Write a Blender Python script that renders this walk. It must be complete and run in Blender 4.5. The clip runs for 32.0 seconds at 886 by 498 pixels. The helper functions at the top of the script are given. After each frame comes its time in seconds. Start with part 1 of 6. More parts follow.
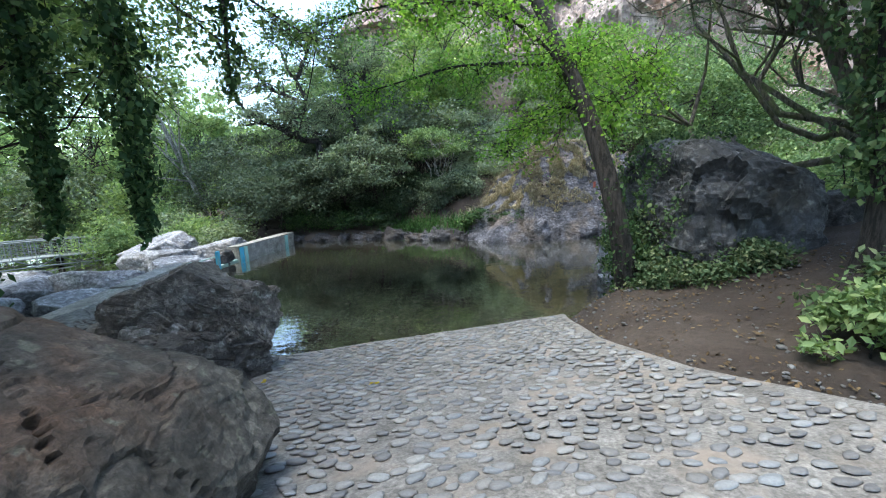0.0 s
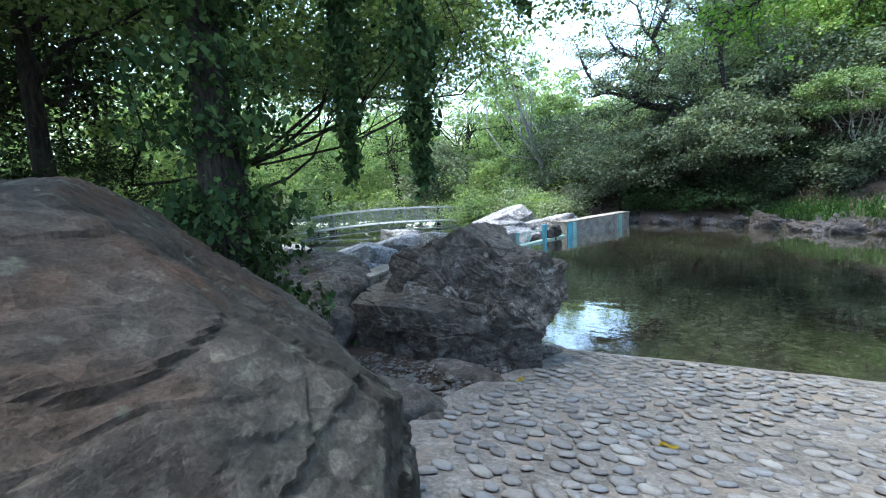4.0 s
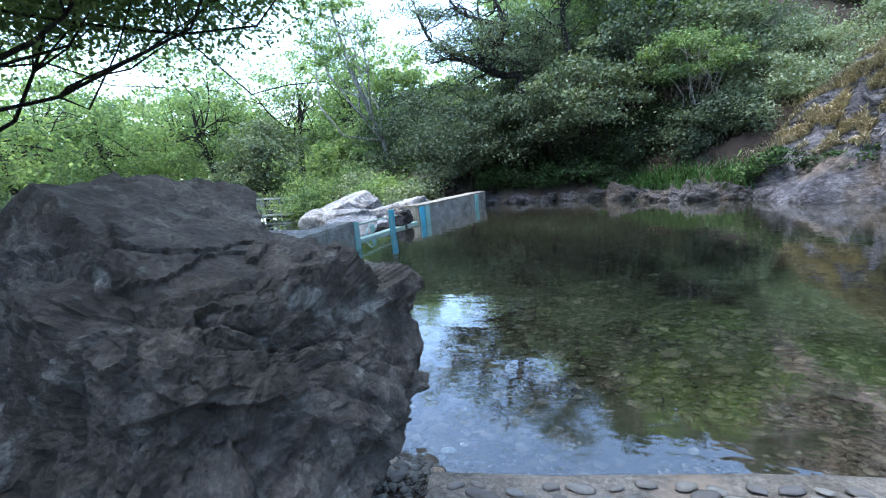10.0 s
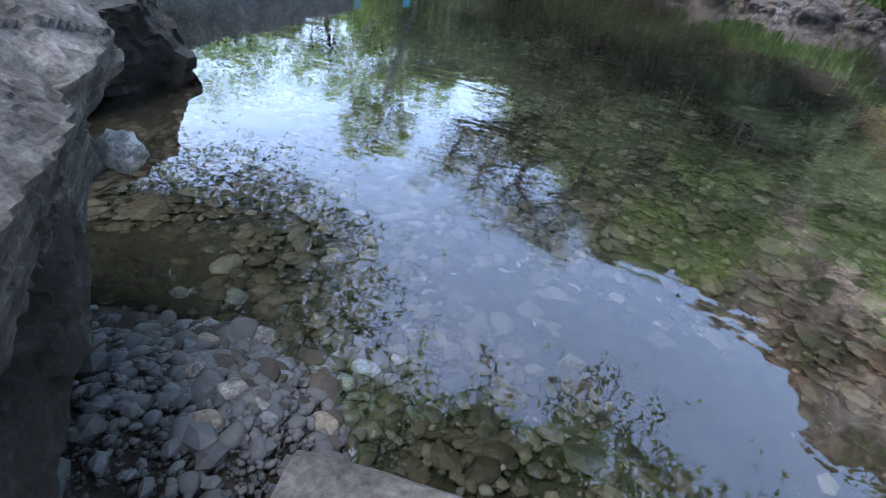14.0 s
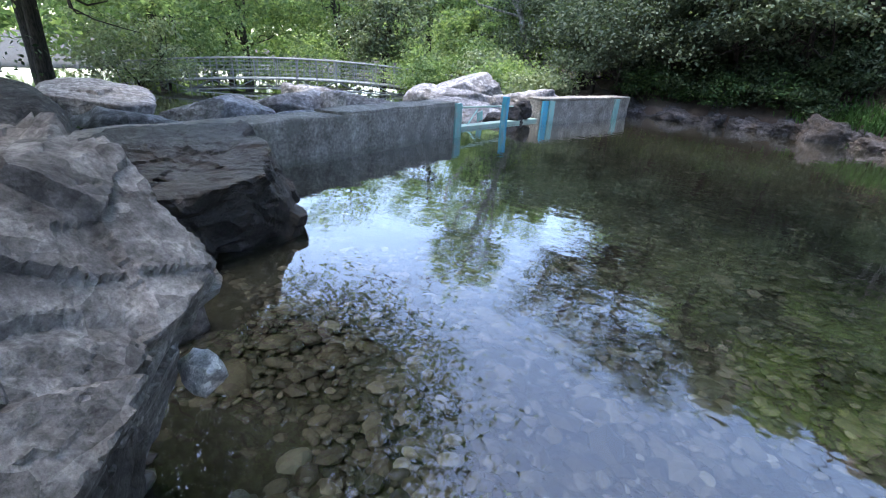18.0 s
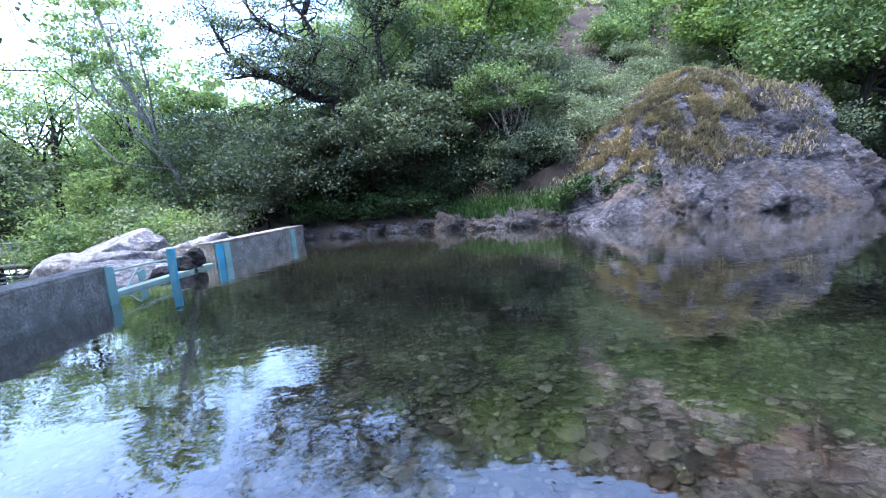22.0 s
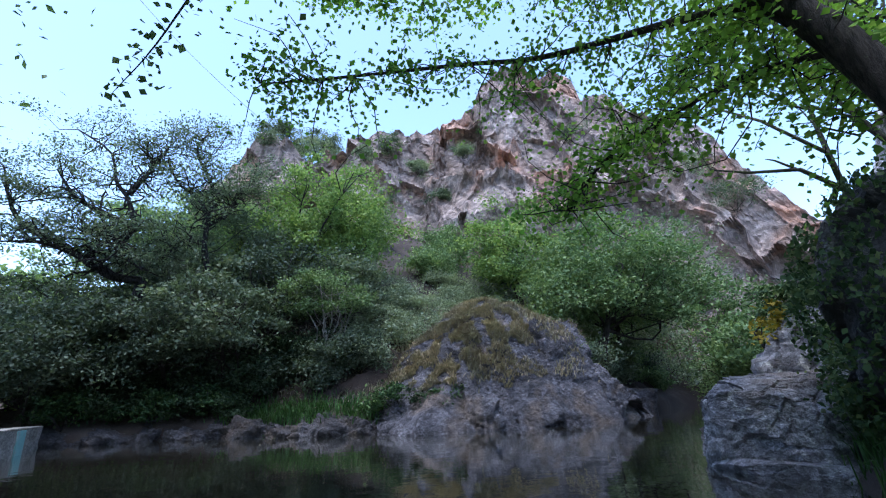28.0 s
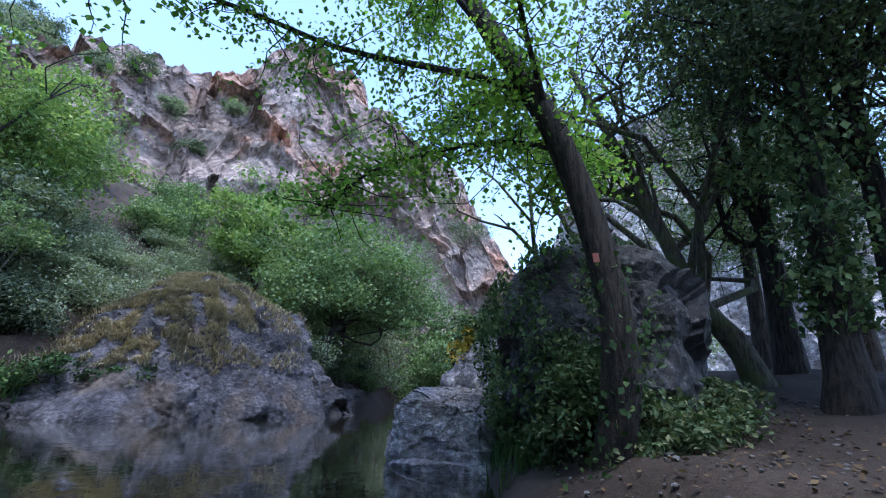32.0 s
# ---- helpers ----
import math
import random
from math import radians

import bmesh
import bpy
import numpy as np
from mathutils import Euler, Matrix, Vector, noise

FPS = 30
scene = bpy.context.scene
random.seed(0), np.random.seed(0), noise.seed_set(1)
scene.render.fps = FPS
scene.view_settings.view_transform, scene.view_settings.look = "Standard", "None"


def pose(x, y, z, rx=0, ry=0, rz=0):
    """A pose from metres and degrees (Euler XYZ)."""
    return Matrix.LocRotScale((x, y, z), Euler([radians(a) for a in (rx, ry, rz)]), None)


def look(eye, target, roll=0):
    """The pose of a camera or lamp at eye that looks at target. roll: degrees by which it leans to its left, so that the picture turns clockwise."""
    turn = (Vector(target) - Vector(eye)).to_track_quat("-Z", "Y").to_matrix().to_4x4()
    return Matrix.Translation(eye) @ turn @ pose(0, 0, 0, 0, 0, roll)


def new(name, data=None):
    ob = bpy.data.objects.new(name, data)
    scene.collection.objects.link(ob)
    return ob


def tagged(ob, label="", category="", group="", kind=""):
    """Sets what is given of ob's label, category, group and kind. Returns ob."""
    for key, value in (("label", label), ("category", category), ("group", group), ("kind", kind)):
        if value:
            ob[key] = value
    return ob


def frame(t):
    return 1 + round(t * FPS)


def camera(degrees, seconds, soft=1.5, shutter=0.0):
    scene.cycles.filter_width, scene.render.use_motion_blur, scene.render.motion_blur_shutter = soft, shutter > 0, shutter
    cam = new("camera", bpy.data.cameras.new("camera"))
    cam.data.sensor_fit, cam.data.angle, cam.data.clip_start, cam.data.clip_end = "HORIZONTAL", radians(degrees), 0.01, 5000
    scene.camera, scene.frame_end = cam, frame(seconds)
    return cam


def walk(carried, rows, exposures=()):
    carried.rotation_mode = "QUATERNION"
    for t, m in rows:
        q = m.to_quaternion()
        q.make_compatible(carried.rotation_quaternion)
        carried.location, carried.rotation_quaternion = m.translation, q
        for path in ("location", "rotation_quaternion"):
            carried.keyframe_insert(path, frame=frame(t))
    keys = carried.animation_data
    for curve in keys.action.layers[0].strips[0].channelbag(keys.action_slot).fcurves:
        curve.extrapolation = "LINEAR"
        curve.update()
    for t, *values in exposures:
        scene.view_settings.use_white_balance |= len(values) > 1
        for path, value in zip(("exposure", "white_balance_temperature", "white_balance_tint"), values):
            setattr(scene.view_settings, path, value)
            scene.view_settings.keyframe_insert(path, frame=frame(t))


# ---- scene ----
EXPOSURES = [(0.0, 2.5, 6500, 3), (2.0, 2.82, 6500, 3), (6.0, 2.85, 6400, 5), (9.0, 2.7, 6200, 6), (11.5, 2.65, 6000, 11), (13.0, 2.75, 6600, 15), (16.0, 2.82, 6600, 15), (20.0, 2.72, 6200, 15), (23.0, 2.92, 5700, 20), (24.5, 2.88, 5700, 20), (27.0, 2.0, 5700, 15), (30.0, 1.62, 5600, 13), (32.0, 1.88, 5550, 15)]
cam = camera(88.4, 32.0, 1.1)
PATH = [
    (0, (0.023, 0.310, 3.297), (0.034, 2.285, 2.981), -3.33),
    (0.5, (0.062, 0.660, 3.219), (-0.242, 2.604, 2.859), -3.49),
    (1, (0.193, 0.936, 3.135), (-0.389, 2.808, 2.738), -3.47),
    (1.5, (0.243, 1.162, 3.086), (-0.531, 2.957, 2.663), -4.21),
    (2, (0.190, 1.444, 3.000), (-0.714, 3.178, 2.582), -4.90),
    (2.5, (0.226, 1.667, 2.926), (-0.868, 3.294, 2.530), -4.55),
    (3, (0.203, 1.893, 2.879), (-1.027, 3.418, 2.480), -3.81),
    (3.5, (0.091, 2.151, 2.809), (-1.214, 3.627, 2.469), -4.04),
    (5.5, (-0.478, 3.440, 2.548), (-1.780, 4.944, 2.336), -3.70),
    (6, (-0.624, 3.770, 2.498), (-1.908, 5.290, 2.297), -3.83),
    (6.5, (-0.854, 4.033, 2.438), (-2.098, 5.588, 2.251), -4.69),
    (7, (-1.062, 4.304, 2.387), (-2.253, 5.898, 2.184), -5.36),
    (7.5, (-1.237, 4.623, 2.340), (-2.388, 6.238, 2.083), -5.54),
    (8, (-1.452, 4.930, 2.265), (-2.512, 6.598, 1.962), -5.25),
    (8.5, (-1.624, 5.247, 2.214), (-2.563, 6.985, 1.903), -5.76),
    (9, (-1.674, 5.553, 2.136), (-2.592, 7.303, 1.822), -6.26),
    (9.5, (-1.786, 5.905, 2.079), (-2.674, 7.667, 1.751), -6.19),
    (10, (-1.889, 6.229, 2.034), (-2.679, 8.030, 1.668), -5.54),
    (10.5, (-1.895, 6.545, 1.935), (-2.669, 8.344, 1.532), -5.03),
    (11, (-1.988, 6.805, 1.894), (-2.768, 8.593, 1.455), -3.97),
    (11.5, (-2.170, 7.109, 1.806), (-2.927, 8.887, 1.290), -2.78),
    (12, (-2.310, 7.353, 1.772), (-3.098, 9.082, 1.147), -1.13),
    (12.5, (-2.333, 7.602, 1.725), (-3.124, 9.264, 0.943), 0.52),
    (13, (-2.448, 7.823, 1.567), (-3.153, 9.412, 0.578), 2.97),
    (13.5, (-2.501, 7.932, 1.476), (-3.153, 9.450, 0.349), 3.26),
    (14, (-2.527, 8.023, 1.418), (-3.170, 9.488, 0.217), 7.10),
    (14.5, (-2.658, 8.093, 1.394), (-3.387, 9.467, 0.136), 10.63),
    (15, (-2.786, 8.171, 1.370), (-3.804, 9.367, 0.132), 11.70),
    (15.5, (-2.820, 8.182, 1.408), (-3.965, 9.321, 0.228), 12.31),
    (17.5, (-2.787, 8.250, 1.558), (-4.029, 9.565, 0.705), 4.11),
    (18, (-2.742, 8.292, 1.615), (-3.862, 9.755, 0.839), 3.44),
    (18.5, (-2.672, 8.322, 1.647), (-3.664, 9.908, 0.940), 1.91),
    (19, (-2.597, 8.334, 1.671), (-3.465, 10.013, 1.019), 0.64),
    (19.5, (-2.543, 8.333, 1.670), (-3.296, 10.086, 1.069), -0.92),
    (20, (-2.506, 8.320, 1.673), (-3.156, 10.128, 1.118), -2.10),
    (20.5, (-2.455, 8.286, 1.671), (-2.991, 10.151, 1.185), -3.49),
    (21, (-2.393, 8.281, 1.642), (-2.779, 10.204, 1.251), -4.75),
    (21.5, (-2.323, 8.263, 1.608), (-2.551, 10.225, 1.290), -5.37),
    (22, (-2.270, 8.243, 1.602), (-2.332, 10.224, 1.334), -5.42),
    (22.5, (-2.220, 8.214, 1.631), (-2.129, 10.198, 1.398), -5.21),
    (23, (-2.124, 8.154, 1.685), (-1.867, 10.128, 1.489), -5.26),
    (23.5, (-2.009, 8.083, 1.729), (-1.558, 10.025, 1.559), -5.05),
    (24, (-1.879, 8.051, 1.747), (-1.219, 9.934, 1.601), -4.87),
    (24.5, (-1.778, 8.027, 1.733), (-0.942, 9.842, 1.660), -4.50),
    (26.5, (-1.866, 8.039, 1.447), (-1.087, 9.848, 1.790), -4.05),
    (27, (-1.903, 8.020, 1.425), (-1.178, 9.834, 1.857), -3.37),
    (27.5, (-1.946, 7.975, 1.393), (-1.238, 9.776, 1.899), -2.39),
    (28, (-1.995, 7.935, 1.353), (-1.308, 9.721, 1.935), -2.00),
    (28.5, (-2.034, 7.927, 1.311), (-1.363, 9.703, 1.940), -2.19),
    (29, (-2.056, 7.924, 1.298), (-1.367, 9.683, 1.955), -2.74),
    (29.5, (-2.051, 7.907, 1.289), (-1.233, 9.600, 1.968), -2.50),
    (30, (-2.024, 7.872, 1.296), (-1.040, 9.472, 1.984), -1.66),
    (30.5, (-1.993, 7.859, 1.300), (-0.873, 9.371, 1.979), -0.50),
    (31, (-1.969, 7.893, 1.311), (-0.721, 9.308, 1.974), 0.87),
    (31.5, (-1.941, 7.946, 1.346), (-0.550, 9.233, 1.983), 2.44),
    (32, (-1.901, 7.986, 1.382), (-0.376, 9.142, 1.963), 4.05),
]
walk(cam, [(t, look(eye, target, roll)) for t, eye, target, roll in PATH], EXPOSURES)

# ---- world, sun ----
world = bpy.data.worlds.new("world")
scene.world = world
world.use_nodes = True
wn, wl = world.node_tree.nodes, world.node_tree.links
sky = wn.new("ShaderNodeTexSky")
sky.sky_type = "NISHITA"
sky.sun_disc = False
sky.sun_elevation, sky.sun_rotation = radians(74), radians(-125)
sky.air_density, sky.dust_density, sky.ozone_density = 1.0, 1.2, 1.0
wn["Background"].inputs[1].default_value = 0.15
wl.new(sky.outputs[0], wn["Background"].inputs[0])
sun = new("sun", bpy.data.lights.new("sun", "SUN"))
sun.data.energy, sun.data.angle, sun.data.color = 1.0, radians(28), (1.0, 0.97, 0.91)
sun.matrix_world = look((-22.6, -15.8, 96.1), (0, 0, 0))

# ---- mesh and material helpers ----
from mathutils.bvhtree import BVHTree



def mesh_obj(name, verts, faces, material, parent=None, smooth=False, label=""):
    """One mesh object from arrays of points and faces."""
    me = bpy.data.meshes.new(name)
    if isinstance(faces, np.ndarray):
        verts = np.asarray(verts, np.float32)
        n, k = faces.shape
        me.vertices.add(len(verts))
        me.vertices.foreach_set("co", verts.ravel())
        me.loops.add(n * k)
        me.loops.foreach_set("vertex_index", faces.astype(np.int32).ravel())
        me.polygons.add(n)
        me.polygons.foreach_set("loop_start", np.arange(0, n * k, k, dtype=np.int32))
        me.update(calc_edges=True)
    else:
        me.from_pydata([tuple(v) for v in verts], [], faces)
    me.polygons.foreach_set("use_smooth", np.full(len(me.polygons), smooth))
    me.materials.append(material)
    ob = new(name, me)
    if parent:
        ob.parent = parent
    if label:
        tagged(ob, label)
    return ob


def part(name, bm, material, parent, label="", smooth=False):
    """One bmesh as a mesh object under a thing or a part."""
    me = bpy.data.meshes.new(name)
    for f in bm.faces:
        f.smooth = smooth
    bm.to_mesh(me)
    bm.free()
    me.materials.append(material)
    ob = new(name, me)
    ob.parent = parent
    if label:
        tagged(ob, label)
    return ob


def thing(name, place=(0, 0, 0), label="", category="", group="", kind="", turn=0.0):
    ob = new(name)
    ob.location, ob.rotation_euler = place, (0, 0, turn)
    ob.empty_display_size = 0.2
    return tagged(ob, label, category, group, kind)


def box(bm, lo, hi, bevel=0.0, m=None):
    """An axis-parallel block, bevelled, added to bm."""
    made = bmesh.ops.create_cube(bm, size=1.0)["verts"]
    for v in made:
        v.co = Vector([lo[k] + (v.co[k] + 0.5) * (hi[k] - lo[k]) for k in range(3)])
    if bevel:
        edges = list({e for v in made for e in v.link_edges})
        made = bmesh.ops.bevel(bm, geom=edges, offset=bevel, segments=2, affect="EDGES", profile=0.6)["verts"]
        made = list({v for v in made})
    if m is not None:
        bmesh.ops.transform(bm, matrix=m, verts=[v for v in bm.verts if v.is_valid] if bevel else made)
    return bm


def tube_arrays(points, radii, sides=8, wobble=0.0, seed=0):
    """Points and quads of a tapered tube along a path."""
    rng = np.random.default_rng(seed)
    pts = np.asarray(points, float)
    tang = np.gradient(pts, axis=0)
    tang /= np.linalg.norm(tang, axis=1)[:, None] + 1e-9
    ref = np.array([0.31, 0.87, 0.38]) if abs(tang[0][2]) > 0.8 else np.array([0, 0, 1.0])
    u = np.cross(tang, ref)
    u /= np.linalg.norm(u, axis=1)[:, None] + 1e-9
    w = np.cross(tang, u)
    a = np.linspace(0, 2 * np.pi, sides, endpoint=False)
    r = np.asarray(radii, float)[:, None] * (1 + wobble * (rng.random((len(pts), sides)) - 0.5))
    v = pts[:, None] + r[..., None] * (np.cos(a)[None, :, None] * u[:, None] + np.sin(a)[None, :, None] * w[:, None])
    n = len(pts)
    i, j = np.meshgrid(np.arange(n - 1), np.arange(sides), indexing="ij")
    f = np.stack([i * sides + j, i * sides + (j + 1) % sides, (i + 1) * sides + (j + 1) % sides, (i + 1) * sides + j], -1).reshape(-1, 4)
    return v.reshape(-1, 3), f


def curve_path(points, n):
    """A smooth path through points, with n samples (Catmull-Rom)."""
    p = np.asarray(points, float)
    p = np.vstack([2 * p[0] - p[1], p, 2 * p[-1] - p[-2]])
    out = []
    for s in np.linspace(0, len(p) - 3 - 1e-6, n):
        i, t = int(s), s - int(s)
        a, b, c, d = p[i], p[i + 1], p[i + 2], p[i + 3]
        out.append(0.5 * (2 * b + (c - a) * t + (2 * a - 5 * b + 4 * c - d) * t * t + (3 * b - a - 3 * c + d) * t ** 3))
    return np.array(out)


def joined(pieces):
    vs, fs, off = [], [], 0
    for v, f in pieces:
        vs.append(v)
        fs.append(np.asarray(f) + off)
        off += len(v)
    return np.concatenate(vs), np.concatenate(fs)


def fbm(x, y, z=0.0, octaves=4, scale=1.0, gain=0.5, kind="BLENDER"):
    """Fractal noise at arrays of places, about -1 to 1."""
    x, y, z = np.broadcast_arrays(np.asarray(x, float), np.asarray(y, float), np.asarray(z, float))
    out = np.zeros(x.shape)
    flat = out.ravel()
    for n, (a, b, c) in enumerate(zip(x.ravel() * scale, y.ravel() * scale, z.ravel() * scale)):
        s, amp, q = 0.0, 1.0, Vector((a, b, c))
        for _ in range(octaves):
            s += amp * noise.noise(q)
            q = q * 2.03 + Vector((17.1, 3.7, 9.2))
            amp *= gain
        flat[n] = s
    return flat.reshape(x.shape)


def material(name, rough=0.8, metal=0.0):
    m = bpy.data.materials.new(name)
    m.use_nodes = True
    nt = m.node_tree
    bsdf = nt.nodes["Principled BSDF"]
    bsdf.inputs["Roughness"].default_value = rough
    bsdf.inputs["Metallic"].default_value = metal
    return m, nt, bsdf


def noise_node(nt, scale, detail=6, rough=0.6, stretch=None):
    pos = nt.nodes.new("ShaderNodeNewGeometry").outputs["Position"]
    if stretch:
        mp = nt.nodes.new("ShaderNodeMapping")
        mp.inputs["Scale"].default_value = stretch[:3]
        if len(stretch) > 3:
            mp.inputs["Rotation"].default_value = stretch[3:]
        nt.links.new(pos, mp.inputs[0])
        pos = mp.outputs[0]
    tex = nt.nodes.new("ShaderNodeTexNoise")
    tex.inputs["Scale"].default_value, tex.inputs["Detail"].default_value, tex.inputs["Roughness"].default_value = scale, detail, rough
    nt.links.new(pos, tex.inputs["Vector"])
    return tex.outputs["Fac"]


def ramp_node(nt, fac, stops):
    r = nt.nodes.new("ShaderNodeValToRGB")
    while len(r.color_ramp.elements) < len(stops):
        r.color_ramp.elements.new(0.5)
    for e, (p, c) in zip(r.color_ramp.elements, stops):
        e.position, e.color = p, (*c, 1.0)
    nt.links.new(fac, r.inputs[0])
    return r.outputs["Color"]


def mix_node(nt, fac, a, b, mode="MIX"):
    mx = nt.nodes.new("ShaderNodeMix")
    mx.data_type, mx.blend_type = "RGBA", mode
    for sock, v in ((mx.inputs[0], fac), (mx.inputs[6], a), (mx.inputs[7], b)):
        if isinstance(v, (int, float)):
            sock.default_value = v
        elif isinstance(v, tuple):
            sock.default_value = (*v, 1.0)
        else:
            nt.links.new(v, sock)
    return mx.outputs[2]


def bump_node(nt, bsdf, heights, distance=0.02, strength=0.6):
    h = None
    for fac, w in heights:
        k = nt.nodes.new("ShaderNodeMath")
        k.operation, k.inputs[1].default_value = "MULTIPLY", w
        nt.links.new(fac, k.inputs[0])
        if h is None:
            h = k.outputs[0]
        else:
            s = nt.nodes.new("ShaderNodeMath")
            nt.links.new(h, s.inputs[0])
            nt.links.new(k.outputs[0], s.inputs[1])
            h = s.outputs[0]
    b = nt.nodes.new("ShaderNodeBump")
    b.inputs["Distance"].default_value, b.inputs["Strength"].default_value = distance, strength
    nt.links.new(h, b.inputs["Height"])
    nt.links.new(b.outputs[0], bsdf.inputs["Normal"])


def broken_node(nt, scale):
    """Relief of broken stone: cells, flattened along the beds, each a plane tilted its own way; about 0.5 +- 0.2."""
    warp = nt.nodes.new("ShaderNodeTexNoise")
    warp.inputs["Scale"].default_value, warp.inputs["Detail"].default_value = scale * 0.8, 3
    pos = nt.nodes.new("ShaderNodeNewGeometry").outputs["Position"]
    bed = nt.nodes.new("ShaderNodeMapping")
    bed.inputs["Scale"].default_value, bed.inputs["Rotation"].default_value = (0.9, 1.0, 1.3), (0.45, 0.4, 0.2)
    shift = nt.nodes.new("ShaderNodeVectorMath")
    shift.operation = "MULTIPLY_ADD"
    shift.inputs[1].default_value = (0.5 / scale,) * 3
    nt.links.new(pos, warp.inputs["Vector"])
    nt.links.new(pos, bed.inputs[0])
    nt.links.new(warp.outputs["Color"], shift.inputs[0])
    nt.links.new(bed.outputs[0], shift.inputs[2])
    cell = nt.nodes.new("ShaderNodeTexVoronoi")
    cell.inputs["Scale"].default_value = scale
    nt.links.new(shift.outputs[0], cell.inputs["Vector"])
    away = nt.nodes.new("ShaderNodeVectorMath")
    away.operation = "SUBTRACT"
    nt.links.new(shift.outputs[0], away.inputs[0])
    nt.links.new(cell.outputs["Position"], away.inputs[1])
    lean = nt.nodes.new("ShaderNodeVectorMath")
    lean.operation = "SUBTRACT"
    lean.inputs[1].default_value = (0.5, 0.5, 0.5)
    nt.links.new(cell.outputs["Color"], lean.inputs[0])
    dot = nt.nodes.new("ShaderNodeVectorMath")
    dot.operation = "DOT_PRODUCT"
    nt.links.new(away.outputs[0], dot.inputs[0])
    nt.links.new(lean.outputs[0], dot.inputs[1])
    out = nt.nodes.new("ShaderNodeMath")
    out.operation, out.inputs[1].default_value, out.inputs[2].default_value = "MULTIPLY_ADD", scale * 0.8, 0.5
    nt.links.new(dot.outputs["Value"], out.inputs[0])
    return out.outputs[0]


def rock_material(name, dark, mid, light, tint=None, scale=1.0, rough=0.8, lichen=None, bump=0.03, stretch=None, broken=True, grit=0.9):
    """Stone with broad stains, fine grain, cracks and, where told, lichen."""
    m, nt, bsdf = material(name, rough)
    broad, fine = noise_node(nt, 1.3 * scale, 5, 0.6, stretch), noise_node(nt, 11 * scale, 8, 0.7, stretch)
    col = ramp_node(nt, broad, [(0.3, dark), (0.5, mid), (0.72, light)])
    grain = ramp_node(nt, fine, [(0.32, (0.38,) * 3), (0.48, (0.85,) * 3), (0.68, (1.6,) * 3)])
    col = mix_node(nt, grit, col, grain, "MULTIPLY")
    streak = noise_node(nt, 3.2 * scale, 6, 0.7, (0.8, 0.9, 1.7, 0.45, 0.4, 0.2))
    col = mix_node(nt, 0.35, col, ramp_node(nt, streak, [(0.34, (0.6,) * 3), (0.5, (1.0,) * 3), (0.66, (1.25,) * 3)]), "MULTIPLY")
    if tint:
        spot = ramp_node(nt, noise_node(nt, 0.9 * scale, 3), [(0.52, (0, 0, 0)), (0.66, (0.8,) * 3)])
        col = mix_node(nt, spot, col, tint)
    if lichen:
        spot = ramp_node(nt, noise_node(nt, 6.0 * scale, 4, 0.55), [(0.6, (0, 0, 0)), (0.68, (0.75,) * 3)])
        col = mix_node(nt, spot, col, lichen)
    nt.links.new(col, bsdf.inputs["Base Color"])
    if not broken:
        nt.links.new(col, bsdf.inputs["Base Color"])
        bump_node(nt, bsdf, [(fine, 1.0), (streak, 0.3)], bump, 1.0)
        return m
    micro = noise_node(nt, 55 * scale, 5, 0.75)
    col = mix_node(nt, grit, col, ramp_node(nt, micro, [(0.34, (0.55,) * 3), (0.5, (1.0,) * 3), (0.66, (1.5,) * 3)]), "MULTIPLY")
    facets = [(broken_node(nt, 2.6 * scale), 2.6), (broken_node(nt, 8.0 * scale), 0.9)]
    chip = ramp_node(nt, facets[0][0], [(0.36, (0.85,) * 3), (0.64, (1.15,) * 3)])
    chip2 = ramp_node(nt, facets[1][0], [(0.36, (0.7,) * 3), (0.64, (1.3,) * 3)])
    col = mix_node(nt, 1.0, mix_node(nt, 1.0, col, chip, "MULTIPLY"), chip2, "MULTIPLY")
    crease = nt.nodes.new("ShaderNodeTexNoise")
    crease.noise_type, crease.normalize = "RIDGED_MULTIFRACTAL", True
    crease.inputs["Scale"].default_value, crease.inputs["Detail"].default_value, crease.inputs["Roughness"].default_value = 1.1 * scale, 4, 0.5
    bed = nt.nodes.new("ShaderNodeMapping")
    bed.inputs["Scale"].default_value, bed.inputs["Rotation"].default_value = (1.0, 1.0, 1.4), (0.45, 0.4, 0.2)
    nt.links.new(nt.nodes.new("ShaderNodeNewGeometry").outputs["Position"], bed.inputs[0])
    nt.links.new(bed.outputs[0], crease.inputs["Vector"])
    split = ramp_node(nt, crease.outputs["Fac"], [(0.74, (1.0,) * 3), (0.84, (0.42,) * 3)])
    nt.links.new(mix_node(nt, 1.0, col, split, "MULTIPLY"), bsdf.inputs["Base Color"])
    bump_node(nt, bsdf, [(fine, 1.0), (micro, 0.3), (streak, 0.6), (split, 0.5)] + facets, bump, 1.0)
    return m


